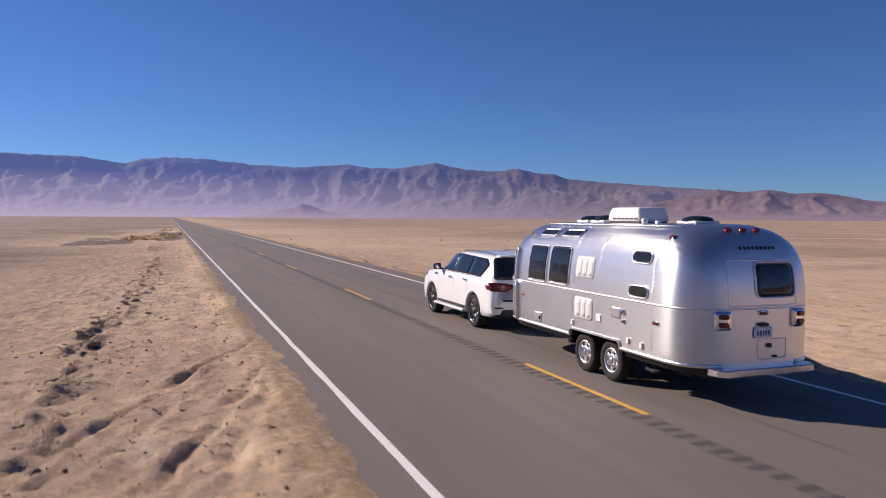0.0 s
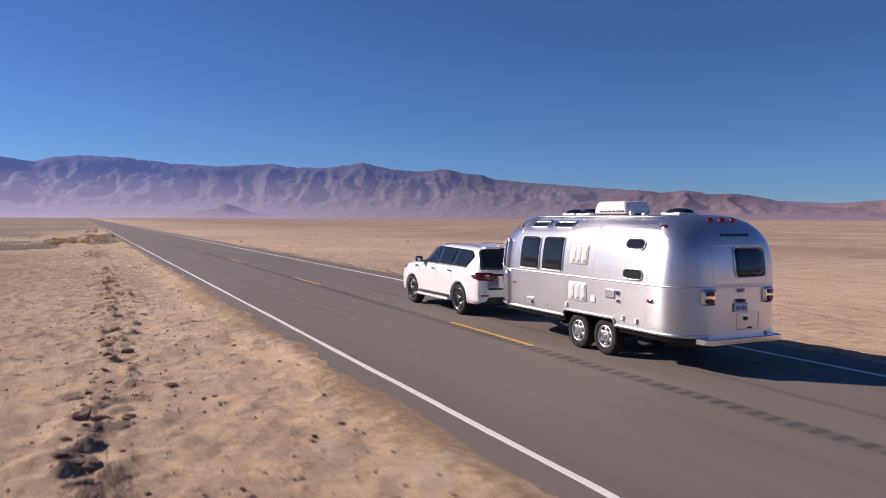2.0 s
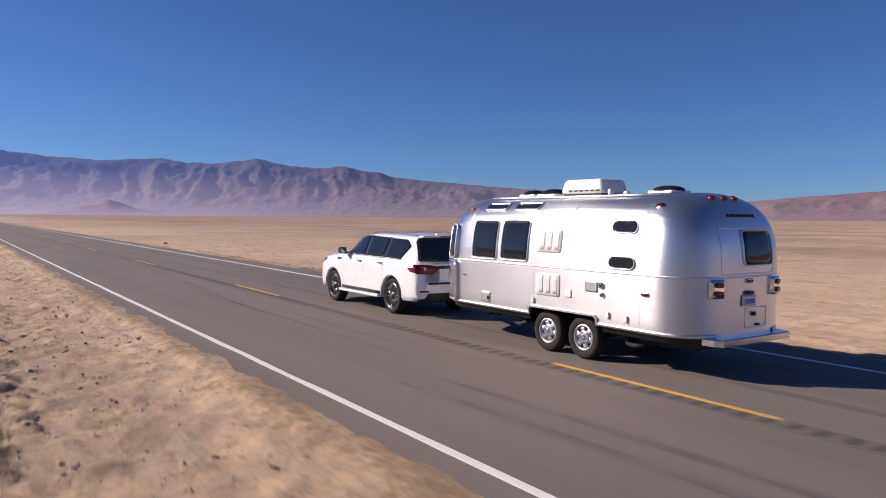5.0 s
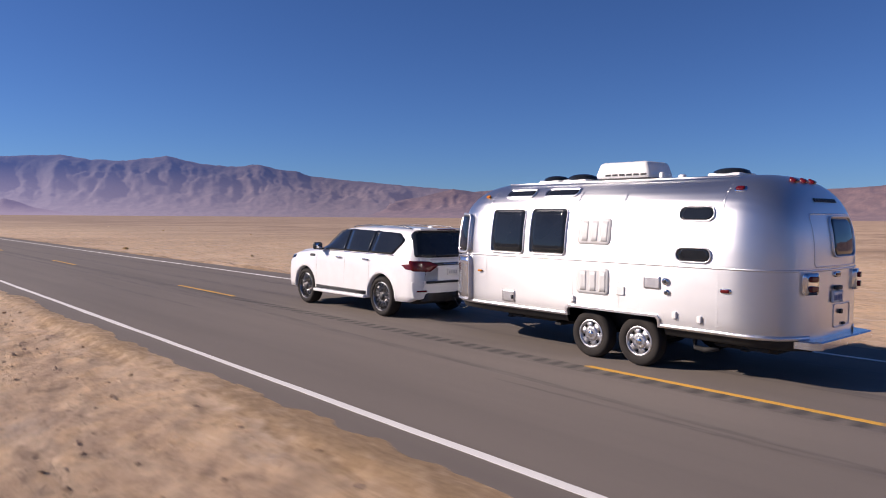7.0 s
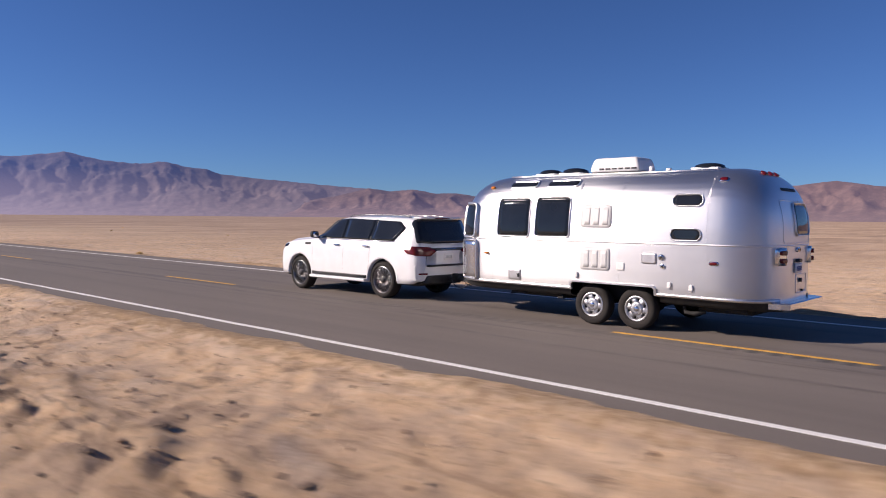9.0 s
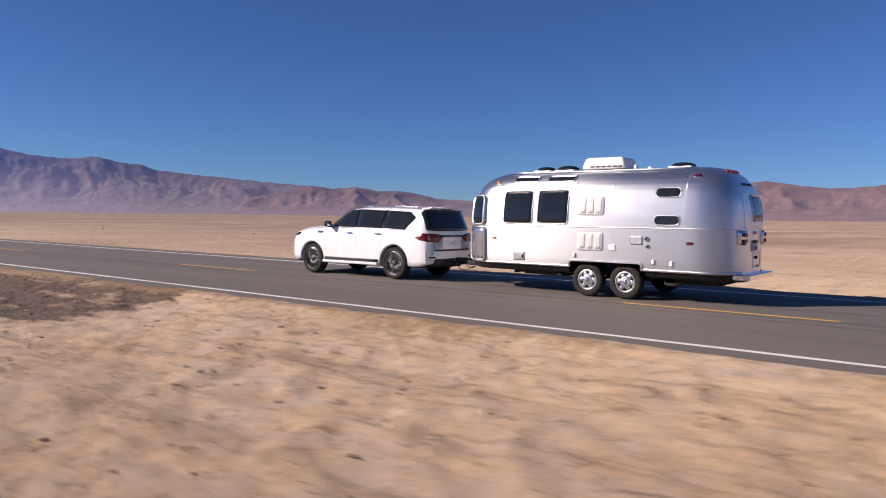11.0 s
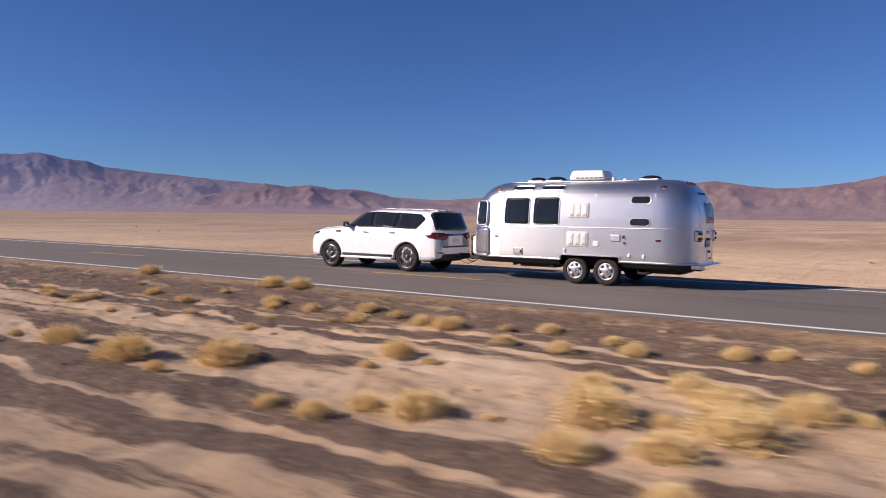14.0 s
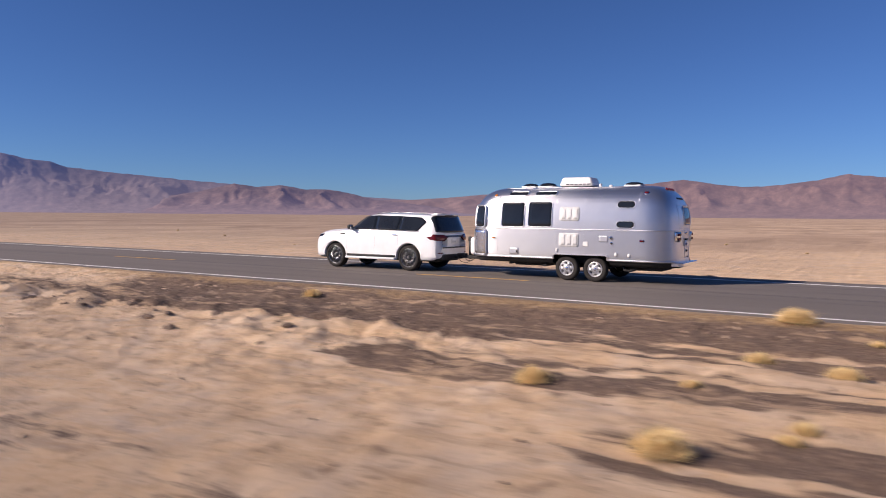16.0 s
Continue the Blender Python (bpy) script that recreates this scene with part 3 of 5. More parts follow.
# ---- mountains ----
SKYLINE = [(-30, 3.6), (-20, 4.0), (-10.7, 4.36), (-6, 4.3), (-3.1, 3.88), (-2, 4.3), (0.2, 4.46), (2.7, 4.4), (5.7, 4.1), (8.9, 3.94), (13, 4.22), (15, 3.95),
           (17.3, 3.94), (20, 4.42), (22.6, 3.9), (24.9, 3.75), (26.5, 4.0), (28, 3.65), (29.5, 3.5), (30.5, 3.15), (33.3, 2.9), (36.5, 2.6), (41, 2.28), (46, 1.7), (60, 0.9)]
NEAR_LINE = [(22, 0.02), (25.5, 0.18), (27.4, 0.35), (28.6, 0.85), (29.7, 0.45), (31, 0.55), (33, 0.72), (35, 0.9), (39, 1.6), (41.6, 2.25), (43.3, 2.03), (45, 2.2), (46.8, 1.9), (48.6, 1.9), (50, 1.7), (52, 1.2), (54, 1.0), (58, 0.5)]
KNOLL_LINE = [(4.5, 0.02), (6.8, 0.22), (7.8, 0.55), (9.0, 0.72), (9.6, 1.08), (10.4, 0.9), (11.4, 0.5), (12.6, 0.28), (14.5, 0.02)]
EAST_LINE = [(50, 0.9), (53, 1.15), (56, 1.25), (60, 1.6), (66, 2.1), (72, 2.4), (75.7, 2.88), (78, 2.5), (79.8, 2.3), (82.3, 2.4), (84.5, 2.7), (86.5, 3.1), (89.4, 2.8), (95, 2.5), (110, 3.0), (140, 2.6), (200, 2.2), (330, 3.4)]


def range_mesh(name, line, radius, depth, material, seed, cell=16.0, spur=0.5):
    a0, a1 = line[0][0], line[-1][0]
    az = np.radians(np.arange(a0, a1, math.degrees(cell / radius)))
    rr = np.linspace(-depth, depth * 0.35, int(depth * 1.35 / cell / 1.6))
    A, R = np.meshgrid(az, rr)
    el = np.interp(np.degrees(A), [p[0] for p in line], [p[1] for p in line])
    crest = np.tan(np.radians(el)) * radius + 2.0
    fall = np.where(R < 0, np.clip(1 + R / depth, 0, 1) ** 1.7, np.clip(1 - R / (depth * 0.35), 0, 1))
    # spurs and gullies run down from the crest and branch on the way
    u, v = A * radius / 210.0, R / 210.0
    w = fbm(u * 0.7, v * 0.7, 3, seed + 9)
    main = fbm(u * 0.75 + 0.5 * w, v * 0.30 + 0.4 * w, 2, seed, 0.5, ridged=True)
    side = fbm(u * 2.1 + 0.6 * w + 0.6 * main, v * 1.0 + 0.6 * w, 5, seed + 20, 0.55, ridged=True)
    ridges = 0.85 * main + 0.34 * side
    mask = np.clip(-R / depth * 4.0, 0, 1) * np.clip((fall - 0.10) * 2.2, 0, 1)
    z = crest * (fall + spur * mask * (ridges - 0.25) * 0.8) + crest * 0.02 * fbm(u * 6, v * 6, 3, seed + 4)
    z = np.maximum(z, -6.0)
    z[0, :], z[-1, :] = -8, -8
    rad = radius + R
    return grid_mesh(name, np.sin(A) * rad, np.cos(A) * rad, z, material)


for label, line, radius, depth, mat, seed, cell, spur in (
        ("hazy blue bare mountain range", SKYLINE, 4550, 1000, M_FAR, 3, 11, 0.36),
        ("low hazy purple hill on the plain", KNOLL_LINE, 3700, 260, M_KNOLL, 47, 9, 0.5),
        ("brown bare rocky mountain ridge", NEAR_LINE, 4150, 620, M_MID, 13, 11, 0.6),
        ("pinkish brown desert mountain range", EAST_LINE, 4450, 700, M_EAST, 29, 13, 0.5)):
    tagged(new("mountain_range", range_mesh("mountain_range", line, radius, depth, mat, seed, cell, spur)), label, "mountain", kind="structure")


# ---- travel trailer ----
MOVERS, WHEELS = [], []
SEAM = 1.45
BODY_PROFILE = [(0.60, 1.215), (0.64, 1.228), (0.74, 1.237), (1.0, 1.243), (1.25, 1.245), (1.45, 1.244), (1.7, 1.232), (1.95, 1.203), (2.1, 1.175), (2.2, 1.15),
                (2.32, 1.10), (2.42, 1.03), (2.50, 0.94), (2.57, 0.82), (2.62, 0.68), (2.655, 0.50), (2.675, 0.28), (2.68, 0.0)]
BODY_TOP = BODY_PROFILE[-1][0]
REAR_Y, FRONT_Y, END, END_FRONT = -1.23, 2.93, 0.93, 1.14
EXP = 3.3


def body_half(z):
    for (z0, x0), (z1, x1) in zip(BODY_PROFILE, BODY_PROFILE[1:]):
        if z <= z1:
            k = max(0.0, (z - z0) / (z1 - z0))
            return x0 + (x1 - x0) * k
    return 0.0


def end_scale(u):
    return max(0.0, 1 - u**EXP) ** (1 / EXP), max(0.0, 1 - u**2.5) ** (1 / 2.5)


def half_at(y, z):
    """The body's half width at a station and a height."""
    u = (REAR_Y - y) / END if y < REAR_Y else (y - FRONT_Y) / END_FRONT if y > FRONT_Y else 0.0
    if u >= 1:
        return 0.0
    k, kz = end_scale(max(u, 0))
    if z > SEAM:
        z = SEAM + (z - SEAM) / max(kz, 1e-4)
        if z >= BODY_TOP:
            return 0.0
    return body_half(z) * k


def side_left(y, z):
    return Vector((-half_at(y, z), y, z))


def end_y(x, z, rear=True):
    lo, hi = 0.0, END
    for _ in range(30):
        mid = (lo + hi) / 2
        if half_at(REAR_Y - mid if rear else FRONT_Y + mid, z) > abs(x):
            lo = mid
        else:
            hi = mid
    return REAR_Y - lo if rear else FRONT_Y + lo


def rear_face(x, z):
    return Vector((x, end_y(x, z), z))


def on_left(y, z):
    return side_left(-y, z)


def roof_z(x, y):
    lo, hi = SEAM, BODY_TOP
    for _ in range(30):
        mid = (lo + hi) / 2
        if half_at(y, mid) > abs(x):
            lo = mid
        else:
            hi = mid
    return lo


def on_roof(x, y):
    return Vector((x, y, roof_z(x, y)))


def body_shell():
    """The riveted shell, open below and over the wheels."""
    stations = [REAR_Y - END * math.sin(math.pi / 2 * k / 22) ** (2 / 3) for k in range(22, 0, -1)]
    mid = [REAR_Y + (FRONT_Y - REAR_Y) * k / 40 for k in range(41)]
    mid += [-0.37, 1.21]
    stations += sorted(mid)
    stations += [FRONT_Y + END_FRONT * math.sin(math.pi / 2 * k / 22) ** (2 / 3) for k in range(1, 23)]
    prof = []
    for (z0, x0), (z1, x1) in zip(BODY_PROFILE, BODY_PROFILE[1:]):
        n = 3
        prof += [(z0 + (z1 - z0) * k / n, x0 + (x1 - x0) * k / n) for k in range(n)]
    prof.append(BODY_PROFILE[-1])
    half = len(prof)
    verts, faces = [], []
    for y in stations:
        u = (REAR_Y - y) / END if y < REAR_Y else (y - FRONT_Y) / END_FRONT if y > FRONT_Y else 0.0
        k, kz = end_scale(min(1.0, u))
        ring = [(-x * k, y, z if z <= SEAM else SEAM + (z - SEAM) * kz) for z, x in prof]
        ring += [(-x, yy, z) for x, yy, z in reversed(ring[:-1])]
        verts += ring
    n = 2 * half - 1
    for i in range(len(stations) - 1):
        ym = (stations[i] + stations[i + 1]) / 2
        for j in range(n - 1):
            zm = sum(verts[i * n + q][2] for q in (j, j + 1)) / 2
            if -0.37 < ym < 1.21 and zm < 0.74 and stations[i] > REAR_Y:
                continue
            faces.append((i * n + j, i * n + j + 1, (i + 1) * n + j + 1, (i + 1) * n + j))
    return verts, faces


def wheel_part(parent, home, radius, width, rim_r, rim_mat, label, spokes, name="wheel", outward=-1):
    """Tyre with a rim, spokes and hub as its pieces."""
    w, o = width / 2, outward
    prof = [(-w * 0.8, rim_r), (-w, rim_r + 0.02), (-w, radius - 0.05), (-w * 0.82, radius - 0.012), (-w * 0.4, radius), (w * 0.4, radius), (w * 0.82, radius - 0.012), (w, radius - 0.05),
            (w, rim_r + 0.02), (w * 0.8, rim_r)]
    tyre = part(name, turned(prof, 44), M_RUBBER, parent, label, at=pose(*home))
    lip = [(o * w * 0.86, rim_r + 0.004), (o * w * 0.94, rim_r - 0.010), (o * w * 0.86, rim_r - 0.026), (o * w * 0.5, rim_r - 0.040)]
    part("rim", turned(lip if o > 0 else lip[::-1], 40), rim_mat, tyre)
    # backing disc added behind the spokes, its dark colour standing for shade in the gaps
    well = [(o * w * 0.5, rim_r - 0.040), (o * w * 0.05, rim_r - 0.055), (o * w * 0.0, 0.02)]
    part("dark_back_disc", turned(well if o > 0 else well[::-1], 32), M_UNDER, tyre)
    bms = []
    n, wide = spokes
    for k in range(n):
        bm = box(o * w * 0.60, 0, rim_r * 0.60, w * 0.26, wide, rim_r * 0.72, 0.008, 1)
        bmesh.ops.rotate(bm, verts=bm.verts[:], cent=(0, 0, 0), matrix=Matrix.Rotation(2 * math.pi * k / n, 3, "X"))
        bms.append(bm)
    part("spokes", join(*bms), rim_mat, tyre)
    hub = 0.56 if rim_mat is M_RIM else 0.30
    disc = [(o * w * 0.80, 0.0), (o * w * 0.80, rim_r * hub * 0.7), (o * w * 0.74, rim_r * hub), (o * w * 0.45, rim_r * hub)]
    part("hub", turned(disc if o < 0 else disc[::-1], 28), rim_mat, tyre)
    cap = [(o * w * 1.02, 0.0), (o * w * 1.0, rim_r * 0.15), (o * w * 0.92, rim_r * 0.22), (o * w * 0.78, rim_r * 0.24)]
    part("hub_cap", turned(cap if o < 0 else cap[::-1], 24), M_CHROME if rim_mat is M_RIM else M_BLACK, tyre)
    if rim_mat is M_RIM:
        for k in range(6):
            a = math.pi * (2 * k + 1) / 6
            nut = [(o * w * 0.95, 0.0), (o * w * 0.95, 0.009), (o * w * 0.78, 0.011)]
            v, f = turned(nut if o < 0 else nut[::-1], 6)
            part("wheel_nut", ([(x, y + rim_r * 0.40 * math.cos(a), z + rim_r * 0.40 * math.sin(a)) for x, y, z in v], f), M_CHROME, tyre)
    WHEELS.append((tyre, Vector(home), radius))
    return tyre


def window_part(parent, mapper, a, b, w, h, r, name="window", frame_w=0.016, mat=None, label=""):
    win = part(name, patch(mapper, moved(rounded(w, h, r), a, b), 0.012, 0.03), mat or M_GLASS, parent, label)
    part("window_frame", band(mapper, moved(rounded(w + 0.02, h + 0.02, r + 0.01), a, b), frame_w, 0.022, 0.035), M_ALU_TRIM, win)
    return win


def hatch_part(parent, mapper, a, b, w, h, r, mat, name="hatch", label="", off=0.012):
    return part(name, patch(mapper, moved(rounded(w, h, r), a, b), off, off + 0.02), mat, parent, label)


def build_trailer():
    t = tagged(new("travel_trailer"), "rounded polished aluminium travel trailer on the road", "trailer")
    part("shell", body_shell(), M_ALU, t)
    # belly, chassis and wheel wells
    belly_v, belly_f = [], []
    ys_ = [REAR_Y - END * 0.95 + (FRONT_Y - REAR_Y + 0.95 * END + 0.95 * END_FRONT) * k / 40 for k in range(41)]
    for y in ys_:
        h = half_at(y, 0.62)
        belly_v += [(-h * 0.985, y, 0.63), (-h * 0.94, y, 0.50), (-h * 0.7, y, 0.44), (h * 0.7, y, 0.44), (h * 0.94, y, 0.50), (h * 0.985, y, 0.63)]
    for i in range(40):
        if -0.45 < (ys_[i] + ys_[i + 1]) / 2 < 1.27:
            belly_f.append((i * 6 + 2, i * 6 + 3, i * 6 + 9, i * 6 + 8))
            continue
        for j in range(5):
            belly_f.append((i * 6 + j, i * 6 + j + 1, i * 6 + j + 7, i * 6 + j + 6))
    part("belly_pan", (belly_v, belly_f), M_UNDER, t, "dark belly pan")
    for sx in (-1, 1):
        part("wheel_well", join(box(sx * 0.99, 0.42, 0.80, 0.44, 1.66, 0.05, 0.01), box(sx * 0.80, 0.42, 0.62, 0.05, 1.66, 0.34, 0.01)), M_UNDER, t)
    part("axle", rod([(-1.0, 0, 0.345), (1.0, 0, 0.345)], 0.04), M_UNDER, t)
    part("axle", rod([(-1.0, 0.84, 0.345), (1.0, 0.84, 0.345)], 0.04), M_UNDER, t)
    for sx in (-1, 1):
        for y in (0.0, 0.838):
            wheel_part(t, (sx * 1.05, y, 0.350), 0.350, 0.215, 0.210, M_RIM, "dusty black trailer tyre", (6, 0.088), outward=sx)
    # rub rail and seams
    for sx in (-1, 1):
        m = on_left if sx < 0 else (lambda y, z: Vector((half_at(y, z), y, z)))
        for (y0, y1) in ((-2.12, -0.40), (1.24, 4.0)):
            line = [(y0 + (y1 - y0) * k / 30, 0.625) for k in range(31)]
            v, f = [], []
            for y, z in line:
                h = half_at(y, z)
                p = Vector((sx * h, y, z))
                n = Vector((sx, 0, 0)) if REAR_Y < y < FRONT_Y else Vector((sx * 0.8, -0.5 if y < 0 else 0.5, 0)).normalized()
                v += [p + n * 0.0 + Vector((0, 0, 0.03)), p + n * 0.022 + Vector((0, 0, 0.024)), p + n * 0.022 - Vector((0, 0, 0.024)), p - Vector((0, 0, 0.03))]
            for i in range(len(line) - 1):
                for k in range(3):
                    f.append((i * 4 + k, i * 4 + k + 1, i * 4 + k + 5, i * 4 + k + 4))
            part("rub_rail", (v, f), M_ALU_TRIM, t)
        arch = [(-0.40, 0.60), (-0.40, 0.72), (-0.35, 0.765), (1.19, 0.765), (1.24, 0.72), (1.24, 0.60)]
        v, f = [], []
        for y, z in arch:
            h = half_at(y, z)
            v += [(sx * (h - 0.01), y, z), (sx * (h + 0.03), y, z)]
        inner = [(-0.36, 0.60), (-0.36, 0.705), (-0.325, 0.735), (1.165, 0.735), (1.20, 0.705), (1.20, 0.60)]
        for y, z in inner:
            h = half_at(y, z)
            v += [(sx * (h + 0.03), y, z), (sx * (h - 0.03), y, z)]
        for i in range(5):
            f += [(2 * i, 2 * i + 1, 2 * i + 3, 2 * i + 2), (2 * i + 1, 12 + 2 * i, 14 + 2 * i, 2 * i + 3), (12 + 2 * i, 13 + 2 * i, 15 + 2 * i, 14 + 2 * i)]
        part("wheel_arch_trim", (v, f), M_ALU_TRIM, t, smooth=False)
    belt_v, belt_f = [], []
    loop = [REAR_Y - END * math.sin(math.pi / 2 * k / 16) ** (2 / 3) for k in range(16, 0, -1)] + [REAR_Y + (FRONT_Y - REAR_Y) * k / 20 for k in range(21)] + [
        FRONT_Y + END_FRONT * math.sin(math.pi / 2 * k / 16) ** (2 / 3) for k in range(1, 17)]
    ring = [Vector((-half_at(y, SEAM), y, SEAM)) for y in loop] + [Vector((half_at(y, SEAM), y, SEAM)) for y in reversed(loop)]
    for i, p in enumerate(ring):
        d = (ring[(i + 1) % len(ring)] - ring[i - 1])
        n = Vector((-d.y, d.x, 0)).normalized() if d.length > 1e-6 else Vector((0, 0, 0))
        belt_v += [p + n * 0.0 + Vector((0, 0, 0.014)), p + n * 0.009 + Vector((0, 0, 0.01)), p + n * 0.009 - Vector((0, 0, 0.01)), p - Vector((0, 0, 0.014))]
    for i in range(len(ring)):
        j = (i + 1) % len(ring)
        for k in range(3):
            belt_f.append((i * 4 + k, i * 4 + k + 1, j * 4 + k + 1, j * 4 + k))
    part("belt_seam", (belt_v, belt_f), M_ALU_TRIM, t)
    # vertical panel joints with rivet rows
    rivets_v, rivets_f = [], []

    def rivet(p, n, r=0.007):
        a = n.orthogonal().normalized()
        b = n.cross(a)
        o = len(rivets_v)
        for k in range(6):
            w = 2 * math.pi * k / 6
            rivets_v.append(p + r * (math.cos(w) * a + math.sin(w) * b))
        rivets_v.append(p + n * r * 0.6)
        for k in range(6):
            rivets_f.append((o + k, o + (k + 1) % 6, o + 6))

    for y in (-1.21, 0.30, 1.13, 3.0):
        for sx in (-1, 1):
            v, f = [], []
            zs = [0.66 + (2.52 - 0.66) * k / 40 for k in range(41)]
            if 0 < y < 1.2:
                zs = [z for z in zs if z > 0.79]
            for z in zs:
                h = half_at(y, z)
                v += [(sx * (h + 0.0025), y - 0.016, z), (sx * (h + 0.0025), y + 0.016, z)]
                for q in (-0.010, 0.010):
                    rivet(Vector((sx * (h + 0.002), y + q, z)), Vector((sx, 0, 0)), 0.005)
            for i in range(len(zs) - 1):
                f.append((2 * i, 2 * i + 1, 2 * i + 3, 2 * i + 2))
            part("panel_joint", (v, f), M_ALU, t)
    for k in range(56):
        y = -1.2 + 4.1 * k / 55
        for z in (SEAM - 0.03, 2.36):
            rivet(Vector((-half_at(y, z) - 0.001, y, z)), Vector((-1, 0, 0.2)).normalized(), 0.005)
    tagged(part("rivets", (rivets_v, rivets_f), M_ALU_TRIM, t), kind="stuff")
    # left side: windows, awning lights, hatches
    M = on_left
    window_part(t, M, -2.505, 1.855, 0.71, 0.69, 0.06, label="dark tinted side window")
    window_part(t, M, -1.64, 1.865, 0.71, 0.69, 0.06)
    corner = part("corner_window", patch(M, moved(rounded(0.36, 0.62, 0.07), -3.60, 1.79), 0.055, 0.07), M_GLASS, t, "wrapped front corner window standing proud")
    part("window_frame", band(M, moved(rounded(0.39, 0.65, 0.085), -3.60, 1.79), 0.04, 0.066, 0.08), M_ALU_TRIM, corner)
    window_part(t, M, 0.865, 2.145, 0.48, 0.165, 0.08, frame_w=0.016, label="small oblong window")
    window_part(t, M, 0.865, 1.605, 0.48, 0.165, 0.08, frame_w=0.016)
    sky_glass = M_GLASS
    window_part(t, M, -2.42, 2.47, 0.60, 0.10, 0.04, frame_w=0.02, mat=sky_glass, label="narrow roof-edge vista window")
    window_part(t, M, -1.55, 2.47, 0.64, 0.10, 0.04, frame_w=0.02, mat=sky_glass)
    for zc in (1.885, 1.155):
        v = hatch_part(t, M, -0.745, zc, 0.60, 0.39, 0.06, M_PALE, "fridge_vent", "pale louvred refrigerator vent", 0.004)
        for q in range(3):
            part("louvre", patch(M, moved(rounded(0.12, 0.30, 0.02), -0.92 + 0.175 * q, zc), 0.0058, 0.004, 2), M_PALE, v)
    hatch_part(t, M, 0.265, 1.205, 0.26, 0.17, 0.02, M_ALU_TRIM, "water_heater_door", "satin grey service door")
    hatch_part(t, M, -0.25, 1.05, 0.14, 0.13, 0.02, M_WHITE, "outlet_cover")
    hatch_part(t, M, -2.45, 0.79, 0.28, 0.19, 0.02, M_ALU_TRIM, "battery_door", "small aluminium locker door")
    part("latch", patch(M, moved(rounded(0.04, 0.07, 0.01), -2.36, 0.78), 0.03, 0.03, 2), M_BLACK, t)
    for y, z, r in ((-0.48, 1.235, 0.045), (-0.50, 1.09, 0.035)):
        part("inlet", patch(M, moved(rounded(2 * r, 2 * r, r), -y, z), 0.03, 0.04, 2), M_CHROME, t)
        part("inlet_cap", patch(M, moved(rounded(r, r, r / 2), -y, z), 0.036, 0.04, 2), M_BLACK, t)
    for y, z in ((-0.62, 0.79), (-0.98, 0.77), (1.1, 0.86)):
        part("outlet_box", patch(M, moved(rounded(0.06, 0.1, 0.02), -y, z), 0.03, 0.04, 2), M_WHITE, t)
    for y, z in ((-1.33, 1.17), (-1.36, 2.46)):
        lamp = part("marker_lamp", patch(M, moved(rounded(0.11, 0.04, 0.02), -y, z), 0.03, 0.04, 2), M_RED, t, "red marker lamp")
        part("lamp_base", patch(M, moved(rounded(0.15, 0.06, 0.03), -y, z), 0.012, 0.03, 2), M_CHROME, lamp)
    part("marker_lamp", patch(M, moved(rounded(0.09, 0.035, 0.016), -3.12, 1.17), 0.03, 0.04, 2), M_AMBER, t, "amber marker lamp")
    part("marker_lamp", patch(M, moved(rounded(0.09, 0.035, 0.016), -3.15, 2.42), 0.03, 0.04, 2), M_AMBER, t)
    # front stone guard segment under the corner window
    hatch_part(t, M, -3.60, 1.03, 0.44, 0.74, 0.05, M_BUMPER, "segment_guard", "polished front corner guard", 0.055)
    part("segment_rim", band(M, moved(rounded(0.46, 0.76, 0.06), -3.60, 1.03), 0.02, 0.062, 0.07), M_ALU_TRIM, t)
    # rear: hatch, window, lights, plate, lettering
    R = rear_face
    part("rear_hatch", band(R, moved(rounded(1.28, 0.66, 0.06), 0.04, 1.82), 0.016, 0.006, 0.012), M_ALU_TRIM, t)
    window_part(t, R, 0.255, 1.86, 0.74, 0.49, 0.09, label="rear window with dark rubber frame")
    for sx in (-1, 1):
        base = part("tail_lamp_base", patch(R, moved(rounded(0.24, 0.27, 0.04), sx * 0.70, 1.29), 0.05, 0.07, 2), M_CHROME, t, "chrome tail lamp surround")
        for z in (1.35, 1.23):
            part("tail_lamp", patch(R, moved(rounded(0.135, 0.07, 0.03), sx * 0.70, z), 0.085, 0.05, 3), M_RED, base, "red tail lamp lens")
    part("badge", patch(R, moved(rounded(0.19, 0.07, 0.035), 0.0, 1.385), 0.018, 0.03, 2), M_CHROME, t)
    part("badge_face", patch(R, moved(rounded(0.14, 0.035, 0.017), 0.0, 1.385), 0.022, 0.01, 2), M_RED, t)
    plate = part("number_plate", patch(R, moved(rounded(0.32, 0.155, 0.015), 0.0, 1.10), 0.028, 0.02, 2), M_WHITE, t, "white plate with plain bars")
    for q in range(5):
        part("plate_bar", patch(R, moved(rounded(0.03, 0.07, 0.003), -0.10 + 0.05 * q, 1.09), 0.031, 0.004, 2), M_BLUE_BAR, plate)
    part("plate_lamp", patch(R, moved(rounded(0.16, 0.05, 0.02), 0.0, 1.215), 0.05, 0.05, 2), M_BLACK, t)
    part("rear_locker", band(R, moved(rounded(0.54, 0.29, 0.04), 0.20, 0.85), 0.014, 0.008, 0.012), M_ALU_TRIM, t)
    part("locker_latch", patch(R, moved(rounded(0.07, 0.06, 0.02), 0.13, 0.90), 0.03, 0.03, 2), M_BLACK, t)
    part("locker_latch", patch(R, moved(rounded(0.09, 0.03, 0.01), 0.24, 0.735), 0.02, 0.03, 2), M_BLACK, t)
    for x in (-0.27, 0.0, 0.27):
        z = 2.575
